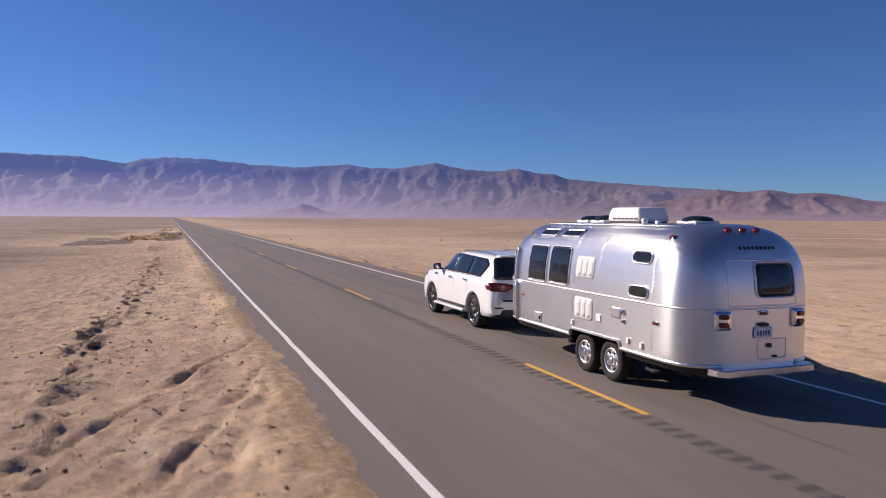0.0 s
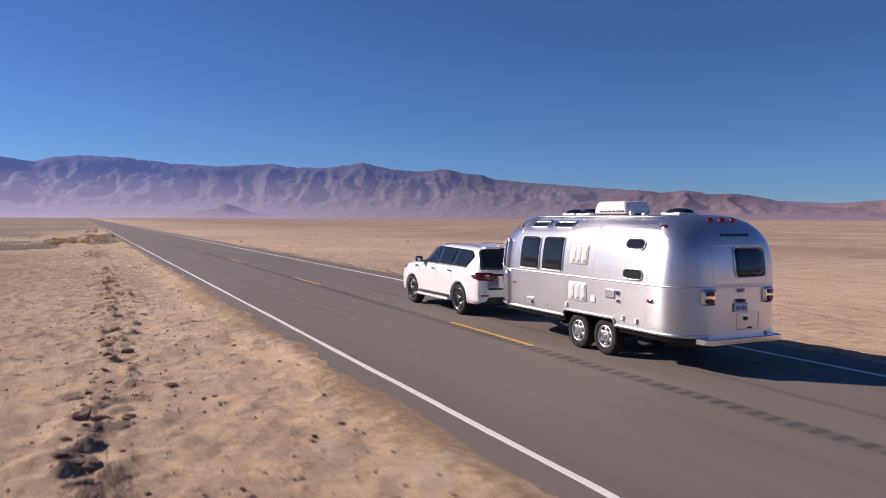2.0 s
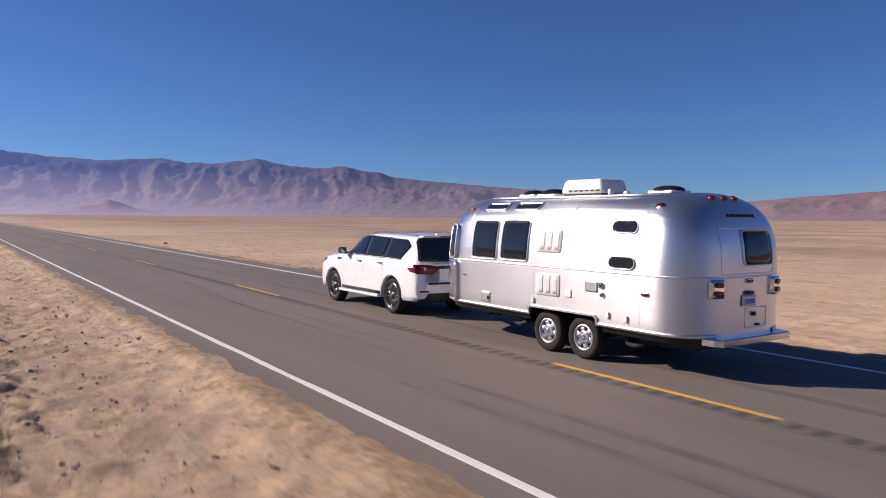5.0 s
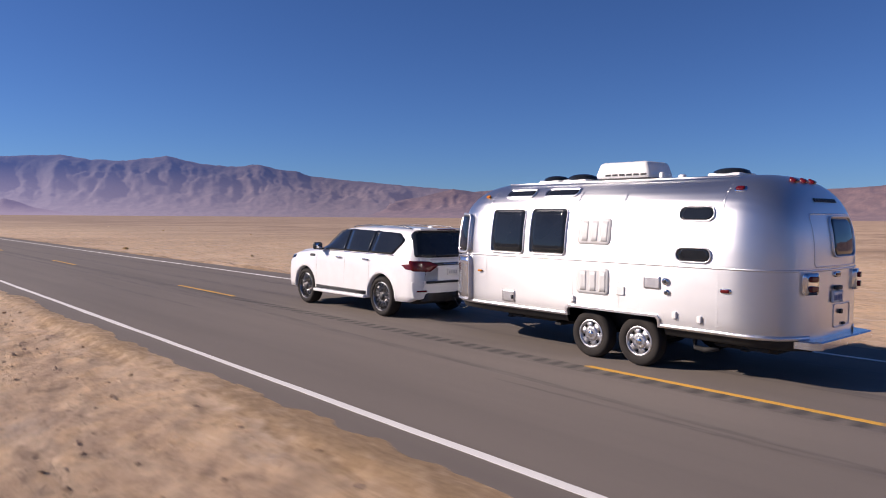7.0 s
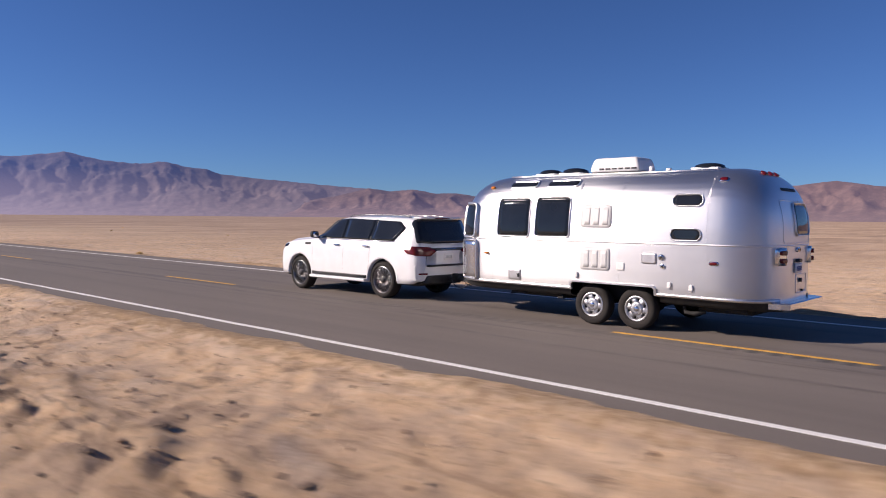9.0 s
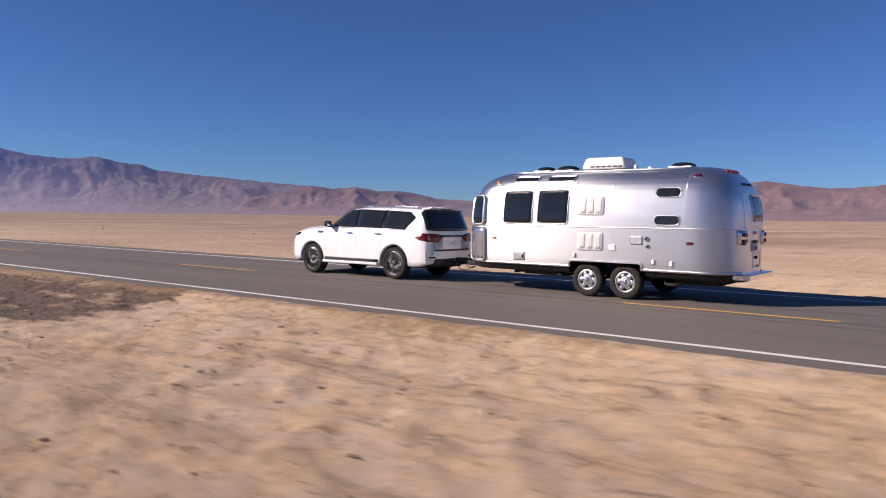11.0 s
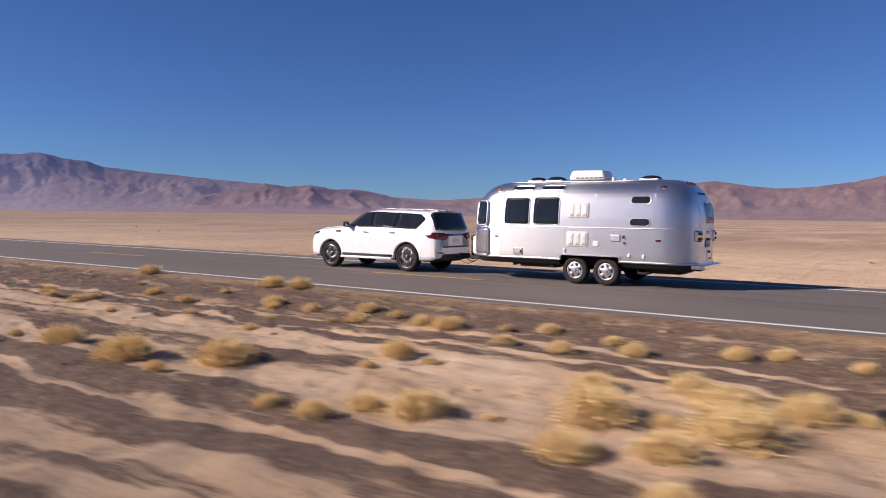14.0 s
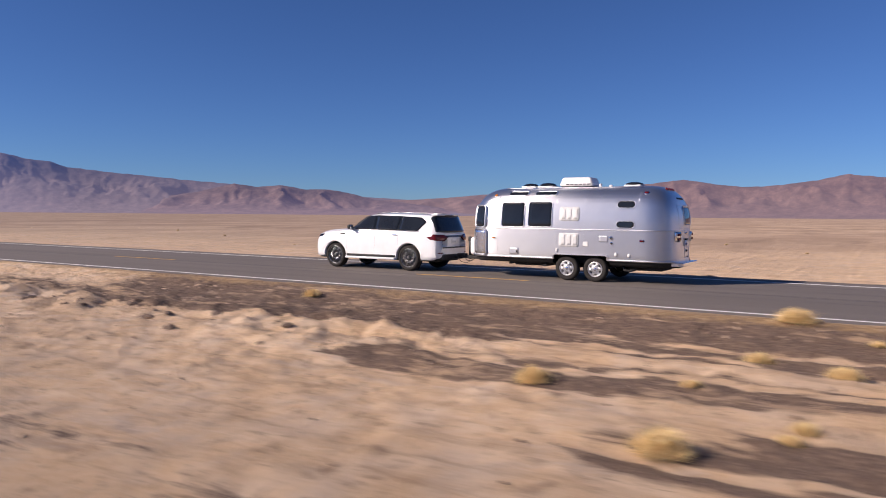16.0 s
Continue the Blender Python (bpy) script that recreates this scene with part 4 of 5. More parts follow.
        part("roof_lamp", patch(R, moved(rounded(0.10, 0.045, 0.02), x, z), 0.035, 0.04, 2), M_RED, t, "red clearance lamp")
    # raised plain blocks where the maker's name stands
    for q in range(9):
        part("letter_block", patch(R, moved(rounded(0.038, 0.045, 0.006), -0.27 + 0.078 * q, 2.325), 0.012, 0.012, 2), M_BLACK, t, "dark raised maker's mark blocks" if q == 0 else "")
    # bumper
    bv, bf = [], []
    outer = [(-0.86, -2.02), (-0.84, -2.20), (-0.77, -2.31), (0.86, -2.31), (0.94, -2.19), (0.96, -2.0)]
    for x, y in outer:
        k = 0.72 if abs(x) > 0.9 else 0.84
        bv += [(x, y, 0.50), (x, y, 0.585), (x * 0.97, y + 0.02, 0.60), (x * k, y + 0.20, 0.60), (x * k, y + 0.20, 0.50)]
    for i in range(len(outer) - 1):
        for j in range(5):
            bf.append((i * 5 + j, i * 5 + (j + 1) % 5, (i + 1) * 5 + (j + 1) % 5, (i + 1) * 5 + j))
    bf += [(4, 3, 2, 1, 0), tuple(range(25, 30))]
    part("bumper", (bv, bf), M_BUMPER, t, "bright aluminium rear bumper", smooth=False)
    for sx in (-1, 1):
        part("bumper_arm", box(sx * 0.62, -1.9, 0.50, 0.08, 0.5, 0.10, 0.01), M_UNDER, t)
    part("side_reflector", box(-0.985, -1.72, 0.56, 0.03, 0.13, 0.06, 0.01), M_RED, t, "red reflector")
    # tanks, jacks and pipes under the floor
    part("tank", box(0, -1.25, 0.40, 1.1, 0.9, 0.14, 0.03), M_UNDER, t)
    part("tank", box(0, 2.2, 0.40, 1.1, 1.1, 0.12, 0.03), M_UNDER, t)
    part("drain_pipe", rod([(-0.95, -0.75, 0.45), (-0.98, -0.78, 0.36), (-0.98, -0.92, 0.34), (-0.95, -1.1, 0.38)], 0.035), M_UNDER, t)
    for y in (2.6, -1.55):
        for sx in (-1, 1):
            part("jack", join(box(sx * 0.88, y, 0.43, 0.06, 0.34, 0.05, 0.008), box(sx * 0.88, y + 0.12, 0.40, 0.11, 0.1, 0.03, 0.005)), M_UNDER, t)
    part("step", box(-0.9, 1.55, 0.42, 0.3, 0.12, 0.06, 0.01), M_UNDER, t)
    # roof: air conditioner, vents, rails, antenna
    hood = box(0, 0.92, 2.83, 0.68, 1.04, 0.26, 0.07, 4)
    for v in hood.verts:
        k = (v.co.z - 2.72) / 0.24
        v.co.y = 0.92 + (v.co.y - 0.92) * (1 - 0.16 * k)
        v.co.x *= 1 - 0.10 * k
    ac = part("air_conditioner", hood, M_WHITE, t, "white roof air conditioner")
    part("ac_base", box(0, 0.92, 2.695, 0.60, 0.94, 0.05, 0.01), M_BLACK, ac)
    for q in range(6):
        part("ac_louvre", box(-0.330, 0.52 + 0.13 * q, 2.755, 0.02, 0.10, 0.03, 0.003, 1), M_BLACK, ac)
    for y, w, h in ((-0.72, 0.36, 0.085), (1.93, 0.36, 0.10), (2.5, 0.32, 0.09)):
        ring = part("roof_vent", box(0.0, y, 2.70, w + 0.12, w + 0.12, 0.05, 0.015), M_WHITE, t, "roof vent with smoked dome")
        dome = [(0.0, w * 0.72), (h * 0.5, w * 0.66), (h * 0.85, w * 0.45), (h, w * 0.2), (h * 1.02, 0.001)]
        v, f = turned([(o + 2.72, r) for o, r in dome], 28, "z")
        part("dome", ([(x, yy + y, z) for x, yy, z in v], f), M_GLASS, ring)
    for sx in (-1, 1):
        part("roof_rail", rod([(sx * 0.70, y, roof_z(0.70, y) + 0.03) for y in (-1.2, -0.4, 0.6, 1.6, 2.6, 2.95)], 0.013, 8), M_ALU_TRIM, t)
    part("roof_antenna", box(-0.42, 0.13, 2.71, 0.10, 0.07, 0.10, 0.02), M_WHITE, t)
    part("plumbing_cap", box(-0.35, -0.15, 2.69, 0.09, 0.09, 0.06, 0.02), M_WHITE, t)
    # hitch, tongue, gas cover
    for sx in (-1, 1):
        part("tongue_rail", rod([(sx * 0.62, 3.4, 0.50), (sx * 0.05, 4.88, 0.50)], 0.045, 8), M_UNDER, t)
    part("coupler", box(0, 4.92, 0.53, 0.12, 0.34, 0.12, 0.02), M_UNDER, t)
    part("tongue_jack", join(box(0, 4.62, 0.72, 0.10, 0.10, 0.62, 0.02), box(0, 4.62, 1.06, 0.13, 0.13, 0.16, 0.03)), M_BLACK, t)
    part("gas_cover", box(0, 4.26, 0.86, 0.74, 0.36, 0.56, 0.09, 4), M_WHITE, t, "white gas bottle cover")
    for sx in (-1, 1):
        part("spring_bar", rod([(sx * 0.14, 4.75, 0.46), (sx * 0.42, 3.95, 0.46)], 0.018, 8), M_UNDER, t)
        part("bar_chain", rod([(sx * 0.40, 4.0, 0.46), (sx * 0.36, 4.0, 0.62)], 0.012, 6), M_UNDER, t)
    part("safety_cable", rod([(-0.16, 5.0, 0.46), (-0.20, 4.85, 0.33), (-0.22, 4.65, 0.29), (-0.18, 4.4, 0.42)], 0.010, 6), M_BLACK, t)
    part("wiring_cable", rod([(0.2, 5.0, 0.5), (0.16, 4.85, 0.36), (0.1, 4.65, 0.34), (0.1, 4.35, 0.52)], 0.012, 6), M_BLACK, t)
    MOVERS.append((t, 0.0))
    return t


trailer = build_trailer()


# ---- tow car; its own origin lies half way between the axles ----
CAR_Y = 7.92
AX_F, AX_R, ARCH = 1.535, -1.535, 0.485
TYRE = 0.415


def lerp_table(table, y):
    for (a, *p), (b, *q) in zip(table, table[1:]):
        if y <= b:
            k = min(1.0, max(0.0, (y - a) / (b - a)))
            return [u + (v - u) * k for u, v in zip(p, q)]
    return list(table[-1][1:])


# y, sill height, widest half width, belt height, half width at the belt
LOWER = [(-2.66, 0.62, 0.74, 1.02, 0.70), (-2.63, 0.52, 0.88, 1.06, 0.83), (-2.55, 0.43, 0.965, 1.14, 0.90), (-2.42, 0.38, 0.995, 1.20, 0.93), (-2.2, 0.37, 1.005, 1.24, 0.945), (-1.0, 0.36, 1.01, 1.27, 0.955),
         (0.0, 0.34, 1.01, 1.28, 0.955), (0.9, 0.34, 1.01, 1.29, 0.95), (1.5, 0.36, 1.01, 1.25, 0.93), (2.0, 0.38, 1.0, 1.20, 0.90), (2.3, 0.38, 0.97, 1.14, 0.85), (2.45, 0.40, 0.88, 1.04, 0.76),
         (2.52, 0.46, 0.76, 0.95, 0.66)]
# y, top height, half width at the top (roof, screens or bonnet)
UPPER = [(-2.66, 1.06, 0.64), (-2.60, 1.22, 0.80), (-2.50, 1.46, 0.80), (-2.38, 1.72, 0.76), (-2.30, 1.80, 0.72), (-2.1, 1.845, 0.68), (-1.2, 1.870, 0.69), (-0.3, 1.875, 0.69), (0.10, 1.845, 0.67), (0.30, 1.80, 0.66),
         (0.55, 1.66, 0.68), (0.85, 1.47, 0.72), (1.02, 1.375, 0.76), (1.10, 1.345, 0.78), (1.5, 1.325, 0.76), (2.0, 1.28, 0.72), (2.3, 1.21, 0.66), (2.45, 1.12, 0.58), (2.52, 1.0, 0.50)]


def car_section(y):
    """Points of the left half, from the sill up to the middle of the roof: (half width, height)."""
    sill, wide, belt, hb = lerp_table(LOWER, y)
    top, ht = lerp_table(UPPER, y)
    for ax in (AX_F, AX_R):
        if abs(y - ax) < ARCH:
            sill = max(sill, TYRE + math.sqrt(ARCH**2 - (y - ax) ** 2))
    belt = min(belt, top - 0.02)
    mid = max(sill + 0.05, 0.80)
    low = max(sill + 0.02, 0.50)
    belt = max(belt, mid + 0.04)
    pts = [(wide - 0.10, sill - 0.015), (wide - 0.025, sill), (wide - 0.012, low), (wide, (low + mid) / 2), (wide - 0.004, mid), (wide - 0.02, mid + (belt - mid) * 0.5), (hb + 0.02, belt - 0.03), (hb, belt)]
    rise = max(0.02, top - belt)
    r = min(0.10, rise * 0.45)
    ht = min(ht, hb - 0.01)
    tilt = (hb - ht)
    for k in (0.25, 0.5, 0.75):
        pts.append((hb - tilt * 0.82 * k, belt + (rise - r) * k))
    edge = hb - tilt * 0.82
    pts.append((edge, belt + rise - r))
    for k in (30, 60, 90):
        a = radians(k)
        pts.append((edge - (0.16 if rise > 0.3 else 0.10) * (1 - math.cos(a)) , top - r + r * 0.8 * math.sin(a)))
    last = pts[-1]
    pts += [(last[0] * 0.75, top - r * 0.11), (last[0] * 0.4, top - r * 0.02), (0.0, top)]
    return pts


def car_side(y, z):
    """A point of the left flank or cabin side."""
    pts = car_section(y)
    for (a, za), (b, zb) in zip(pts[1:12], pts[2:13]):
        if za <= z <= zb and zb > za:
            return Vector((-(a + (b - a) * (z - za) / (zb - za)), y, z))
    return Vector((-(pts[1][0] if z < pts[1][1] else pts[12][0]), y, z))


def flank(a, z):
    return car_side(-a, z)


def flank_right(y, z):
    p = car_side(y, z)
    return Vector((-p.x, p.y, p.z))


def tail(x, z):
    # a smooth tailgate plane: upright below the belt, raked above it
    y = -2.665 if z < 1.10 else -2.665 + (z - 1.10) * 0.44
    y += 0.15 * (abs(x) / 0.95) ** 4
    return Vector((x, y, z))


def round_poly(pts, r, seg=4):
    """Corner-rounded polygon."""
    out = []
    n = len(pts)
    for i, p in enumerate(pts):
        a, b = Vector(pts[i - 1]), Vector(pts[(i + 1) % n])
        p = Vector(p)
        da, db = (a - p), (b - p)
        ra = min(r, da.length * 0.45, db.length * 0.45)
        p0, p1 = p + da.normalized() * ra, p + db.normalized() * ra
        for k in range(seg + 1):
            t = k / seg
            q = p0 * (1 - t) ** 2 + p * 2 * t * (1 - t) + p1 * t * t
            out.append((q.x, q.y))
    return out


def build_car():
    c = tagged(new("tow_car"), "white full-size sport utility car towing a trailer", "car")
    ys_ = sorted(set([round(-2.66 + 5.18 * k / 90, 4) for k in range(91)] + [round(ax + ARCH * math.cos(math.pi * k / 18), 4) for ax in (AX_F, AX_R) for k in range(19)]))
    verts, faces = [], []
    for y in ys_:
        half = [(-x, y, z) for x, z in car_section(y)]
        verts += half + [(-x, yy, z) for x, yy, z in reversed(half[:-1])]
    n = len(verts) // len(ys_)
    for i in range(len(ys_) - 1):
        for j in range(n - 1):
            faces.append((i * n + j, i * n + j + 1, (i + 1) * n + j + 1, (i + 1) * n + j))
    faces.append(tuple(range(n)))
    faces.append(tuple(range((len(ys_) - 1) * n + n - 1, (len(ys_) - 1) * n - 1, -1)))
    part("body", (verts, faces), M_CARPAINT, c)
    part("underbody", join(box(0, 0, 0.42, 1.5, 4.9, 0.22, 0.05), box(0, AX_R, 0.62, 1.84, 0.94, 0.46, 0.05), box(0, AX_F, 0.62, 1.84, 0.94, 0.46, 0.05)), M_UNDER, c, "dark underbody and wheel wells")
    for sx in (-1, 1):
        for y in (AX_F, AX_R):
            wheel_part(c, (sx * 0.855, y, TYRE), TYRE, 0.27, 0.305, M_DARKRIM, "black road tyre on large alloy rim", (14, 0.036), outward=sx)
            m = flank if sx < 0 else flank_right
            v, f = [], []
            for k in range(25):
                a = math.pi * k / 24
                yy, zz = y + ARCH * math.cos(a), TYRE + ARCH * math.sin(a)
                w = lerp_table(LOWER, yy)[1]
                for rr, o in ((0.0, -0.10), (0.0, 0.008), (0.045, 0.004), (0.05, -0.012)):
                    v.append((sx * (w - 0.012 + o), y + (ARCH + rr) * math.cos(a), TYRE + (ARCH + rr) * math.sin(a)))
            for k in range(24):
                for q in range(3):
                    f.append((k * 4 + q, k * 4 + q + 1, k * 4 + q + 5, k * 4 + q + 4))
            part("arch_lip", (v, f), M_CARPAINT, c)
    for m, s in ((flank, -1), (flank_right, 1)):
        k = -1 if m is flank else 1
        glass = [("front_window", [(0.98, 1.335), (0.60, 1.60), (0.36, 1.745), (-0.10, 1.785), (-0.14, 1.32)]), ("rear_window", [(-0.19, 1.32), (-0.15, 1.785), (-1.10, 1.765), (-1.06, 1.31)]),
                 ("quarter_window", [(-1.14, 1.31), (-1.18, 1.76), (-1.90, 1.725), (-2.12, 1.60), (-1.86, 1.31)])]
        band_pts = round_poly([(k * y, z) for y, z in [(1.0, 1.325), (0.60, 1.615), (0.36, 1.76), (-0.10, 1.80), (-1.90, 1.74), (-2.10, 1.60), (-1.86, 1.30)]], 0.05)
        if sum(band_pts[i - 1][0] * band_pts[i][1] - band_pts[i][0] * band_pts[i - 1][1] for i in range(len(band_pts))) < 0:
            band_pts.reverse()
        part("pillar_trim", patch(m, band_pts, 0.013, 0.03, 8, 0.05), M_BLACK, c, "black window surround")
        for name, pts in glass:
            pp = [(k * y, z) for y, z in pts]
            pp = round_poly(pp, 0.06)
            area = sum(pp[i - 1][0] * pp[i][1] - pp[i][0] * pp[i - 1][1] for i in range(len(pp)))
            if area < 0:
                pp.reverse()
            part(name, patch(m, pp, 0.018, 0.02, 5, 0.05), M_GLASS, c, "dark tinted glass" if name == "front_window" else "")
        for y0, wide in ((-0.145, 0.13), (-1.12, 0.075)):
            post = [(y0 - wide / 2, 1.32), (y0 - wide / 2, 1.775), (y0 + wide / 2, 1.775), (y0 + wide / 2, 1.32)]
            post = round_poly([(k * y, z) for y, z in post], 0.01)
            if sum(post[i - 1][0] * post[i][1] - post[i][0] * post[i - 1][1] for i in range(len(post))) < 0:
                post.reverse()
            part("pillar_trim", patch(m, post, 0.017, 0.03, 3, 0.05), M_GLASS, c)
        trim = [(k * y, z) for y, z in [(0.95, 1.318), (-0.5, 1.30), (-1.9, 1.292), (-1.9, 1.279), (-0.5, 1.287), (0.95, 1.303)]]
        area = sum(trim[i - 1][0] * trim[i][1] - trim[i][0] * trim[i - 1][1] for i in range(len(trim)))
        if area < 0:
            trim.reverse()
        part("belt_trim", patch(m, trim, 0.01, 0.02, 2, 0.1), M_CHROME, c)
        for y in (0.06, -0.98):
            part("door_handle", patch(m, moved(rounded(0.20, 0.032, 0.015), k * y, 1.165), 0.035, 0.03, 2), M_CHROME, c)
        for y0 in (1.02, -0.16, -1.10):
            part("door_seam", patch(m, moved(rounded(0.006, 0.66, 0.003), k * y0, 0.92), 0.0015, 0.006, 1), M_SEAM, c)
        part("wing_vent", patch(m, moved(rounded(0.22, 0.055, 0.02), k * 1.22, 1.17), 0.012, 0.02, 2), M_BLACK, c)
        part("sill_trim", patch(m, moved(rounded(2.04, 0.075, 0.02), 0.0, 0.455), 0.012, 0.02, 2), M_BLACK, c)
        part("running_board", box(s * 0.99, 0.0, 0.375, 0.20, 2.06, 0.07, 0.022), M_CARPAINT, c, "white running board lip")
        mir = part("door_mirror", box(s * 1.11, 0.78, 1.40, 0.22, 0.12, 0.16, 0.045, 3), M_BLACK, c, "black door mirror")
        part("mirror_arm", box(s * 1.0, 0.80, 1.33, 0.14, 0.07, 0.05, 0.015), M_BLACK, mir)
        part("mirror_glass", box(s * 1.11, 0.722, 1.40, 0.17, 0.006, 0.115, 0.002, 1), M_CHROME, mir)
        part("roof_rail", rod([(s * 0.60, 0.02, 1.84), (s * 0.60, -0.08, 1.873), (s * 0.605, -0.6, 1.895), (s * 0.60, -1.6, 1.885), (s * 0.59, -1.98, 1.855), (s * 0.59, -2.06, 1.83)], 0.014, 8), M_DARKRIM, c, "silver roof rail")
        tl = part("tail_lamp", patch(tail, round_poly([(s * 0.99, 1.19), (s * 0.95, 1.0), (s * 0.60, 0.985), (s * 0.42, 1.10), (s * 0.60, 1.17)] if s > 0 else
                                                              [(s * 0.60, 1.17), (s * 0.42, 1.10), (s * 0.60, 0.985), (s * 0.95, 1.0), (s * 0.99, 1.19)], 0.02), 0.05, 0.12, 3, 0.06), M_RED, c, "dark red wrap-around tail lamp")
        part("lamp_side", patch(m, round_poly([(k * y, z) for y, z in ([(-2.22, 1.11), (-2.60, 1.16), (-2.61, 1.01), (-2.36, 1.03)] if k < 0 else [(-2.36, 1.03), (-2.61, 1.01), (-2.60, 1.16), (-2.22, 1.11)])], 0.02), 0.012, 0.03, 3, 0.05), M_RED, tl)
        part("headlamp", patch(m, round_poly([(k * y, z) for y, z in ([(2.42, 1.02), (2.10, 1.08), (2.08, 1.15), (2.36, 1.10)] if k > 0 else [(2.36, 1.10), (2.08, 1.15), (2.10, 1.08), (2.42, 1.02)])], 0.02), 0.01, 0.03, 3, 0.05), M_GLASS, c)
    # tailgate
    part("rear_screen", patch(tail, round_poly([(-0.78, 1.77), (-0.86, 1.26), (0.86, 1.26), (0.78, 1.77)], 0.06), 0.055, 0.13, 5, 0.06), M_GLASS, c, "dark rear screen")
    part("tailgate", patch(tail, round_poly([(-0.84, 1.24), (-0.86, 0.74), (0.86, 0.74), (0.84, 1.24)], 0.05), 0.0, 0.12, 5, 0.08), M_CARPAINT, c)
    part("tail_bar", patch(tail, moved(rounded(1.1, 0.05, 0.02), 0, 1.125), 0.03, 0.04, 2), M_BLACK, c, "dark bar across the tailgate")
    for q in range(6):
        part("mark_block", patch(tail, moved(rounded(0.055, 0.028, 0.005), -0.22 + 0.088 * q, 1.125), 0.034, 0.006, 2), M_CHROME, c)
    plate = part("number_plate", patch(tail, moved(rounded(0.31, 0.15, 0.015), 0, 0.97), 0.02, 0.03, 2), M_WHITE, c, "white plate with plain bars")
    for q in range(5):
        part("plate_bar", patch(tail, moved(rounded(0.03, 0.06, 0.003), -0.09 + 0.045 * q, 0.96), 0.023, 0.004, 2), M_RIM, plate)
    bump = lambda x, z: Vector((x, -2.70 + 0.20 * (abs(x) / 1.0) ** 4, z))
    part("rear_bumper", patch(bump, round_poly([(-0.97, 0.80), (-0.97, 0.43), (-0.80, 0.43), (-0.62, 0.55), (0.62, 0.55), (0.80, 0.43), (0.97, 0.43), (0.97, 0.80)], 0.06), 0.02, 0.14, 4, 0.08), M_CARPAINT, c, "white rear bumper")
    part("bumper_valance", patch(bump, round_poly([(-0.70, 0.56), (-0.78, 0.38), (0.78, 0.38), (0.70, 0.56)], 0.04), 0.025, 0.14, 4, 0.08), M_BLACK, c, "black lower valance")
    part("bumper_step", patch(bump, moved(rounded(1.4, 0.045, 0.02), 0, 0.775), 0.035, 0.05, 2), M_BLACK, c)
    for sx in (-1, 1):
        part("fog_reflector", patch(bump, moved(rounded(0.20, 0.035, 0.012), sx * 0.78, 0.60), 0.03, 0.03, 2), M_RED, c)
    part("spoiler", box(0, -2.34, 1.825, 1.36, 0.26, 0.045, 0.018), M_CARPAINT, c)
    part("brake_lamp", box(0, -2.472, 1.82, 0.5, 0.01, 0.02, 0.004, 1), M_RED, c)
    part("rear_wiper", rod([(0.0, -2.625, 1.28), (-0.15, -2.60, 1.32), (-0.42, -2.585, 1.34)], 0.012, 6), M_BLACK, c)
    part("windscreen", patch(lambda x, s: Vector((-x, 0.98 - 0.66 * s - 0.10 * x * x, 1.40 + 0.40 * s + 0.002)), round_poly([(-0.70, 0.05), (0.70, 0.05), (0.62, 0.95), (-0.62, 0.95)], 0.05), 0.01, 0.03, 4, 0.08), M_GLASS, c, "windscreen")
    part("grille", box(0, 2.515, 0.86, 0.82, 0.05, 0.34, 0.02), M_BLACK, c)
    part("roof_antenna", box(0, -1.95, 1.865, 0.04, 0.12, 0.04, 0.015), M_CARPAINT, c)
    part("hitch_receiver", box(0, -2.80, 0.46, 0.09, 0.44, 0.09, 0.01), M_UNDER, c)
    MOVERS.append((c, CAR_Y))
    return c


car = build_car()


# ---- loose things on the desert floor ----
def ground_z(x, y):
    return float(ground_height(np.array([float(x)]), np.array([float(y)]))[0])


def shrub_mesh(seed, blades=900):
    """A dry rounded bush: fine stalks that spread and branch out of one root."""
    r = random.Random(seed)
    verts, faces = [], []
    lobes = [(r.uniform(0, 6.28), r.uniform(0.0, 0.16), r.uniform(0.75, 1.0)) for _ in range(5)]
    for _ in range(blades):
        la, lr, ls = r.choice(lobes)
        a, tip = r.uniform(0, 2 * math.pi), r.random()
        lean = math.sqrt(1 - tip * tip)
        d = Vector((math.cos(a) * lean, math.sin(a) * lean, 0.10 + 0.92 * tip))
        length = r.uniform(0.55, 1.0) * 0.42 * ls
        root = Vector((lr * math.cos(la) + r.gauss(0, 0.07), lr * math.sin(la) + r.gauss(0, 0.07), -0.02))
        side = Vector((-math.sin(a), math.cos(a), r.uniform(-0.3, 0.3))) * r.uniform(0.004, 0.008)
        o = len(verts)
        bend = Vector((math.cos(a + 0.9), math.sin(a + 0.9), -0.3)) * 0.10 * r.uniform(-1, 1)
        for k, w in ((0.0, 0.8), (0.5, 1.0), (1.0, 0.5)):
            c = root + d * length * k + bend * k * k
            verts += [c - side * w, c + side * w]
        faces += [(o, o + 1, o + 3, o + 2), (o + 2, o + 3, o + 5, o + 4)]
        # two side twigs near the tip
        for _ in range(2):
            p = root + d * length * r.uniform(0.55, 0.95)
            q = p + Vector((r.gauss(0, 1), r.gauss(0, 1), r.gauss(0.3, 0.7))).normalized() * r.uniform(0.05, 0.11)
            n = Vector((r.uniform(-1, 1), r.uniform(-1, 1), r.uniform(-1, 1))).normalized() * 0.005
            o = len(verts)
            verts += [p - n, p + n, q + n * 0.6, q - n * 0.6]
            faces.append((o, o + 1, o + 2, o + 3))
    return mesh_of("dry_shrub", verts, faces, M_STRAW, smooth=False)


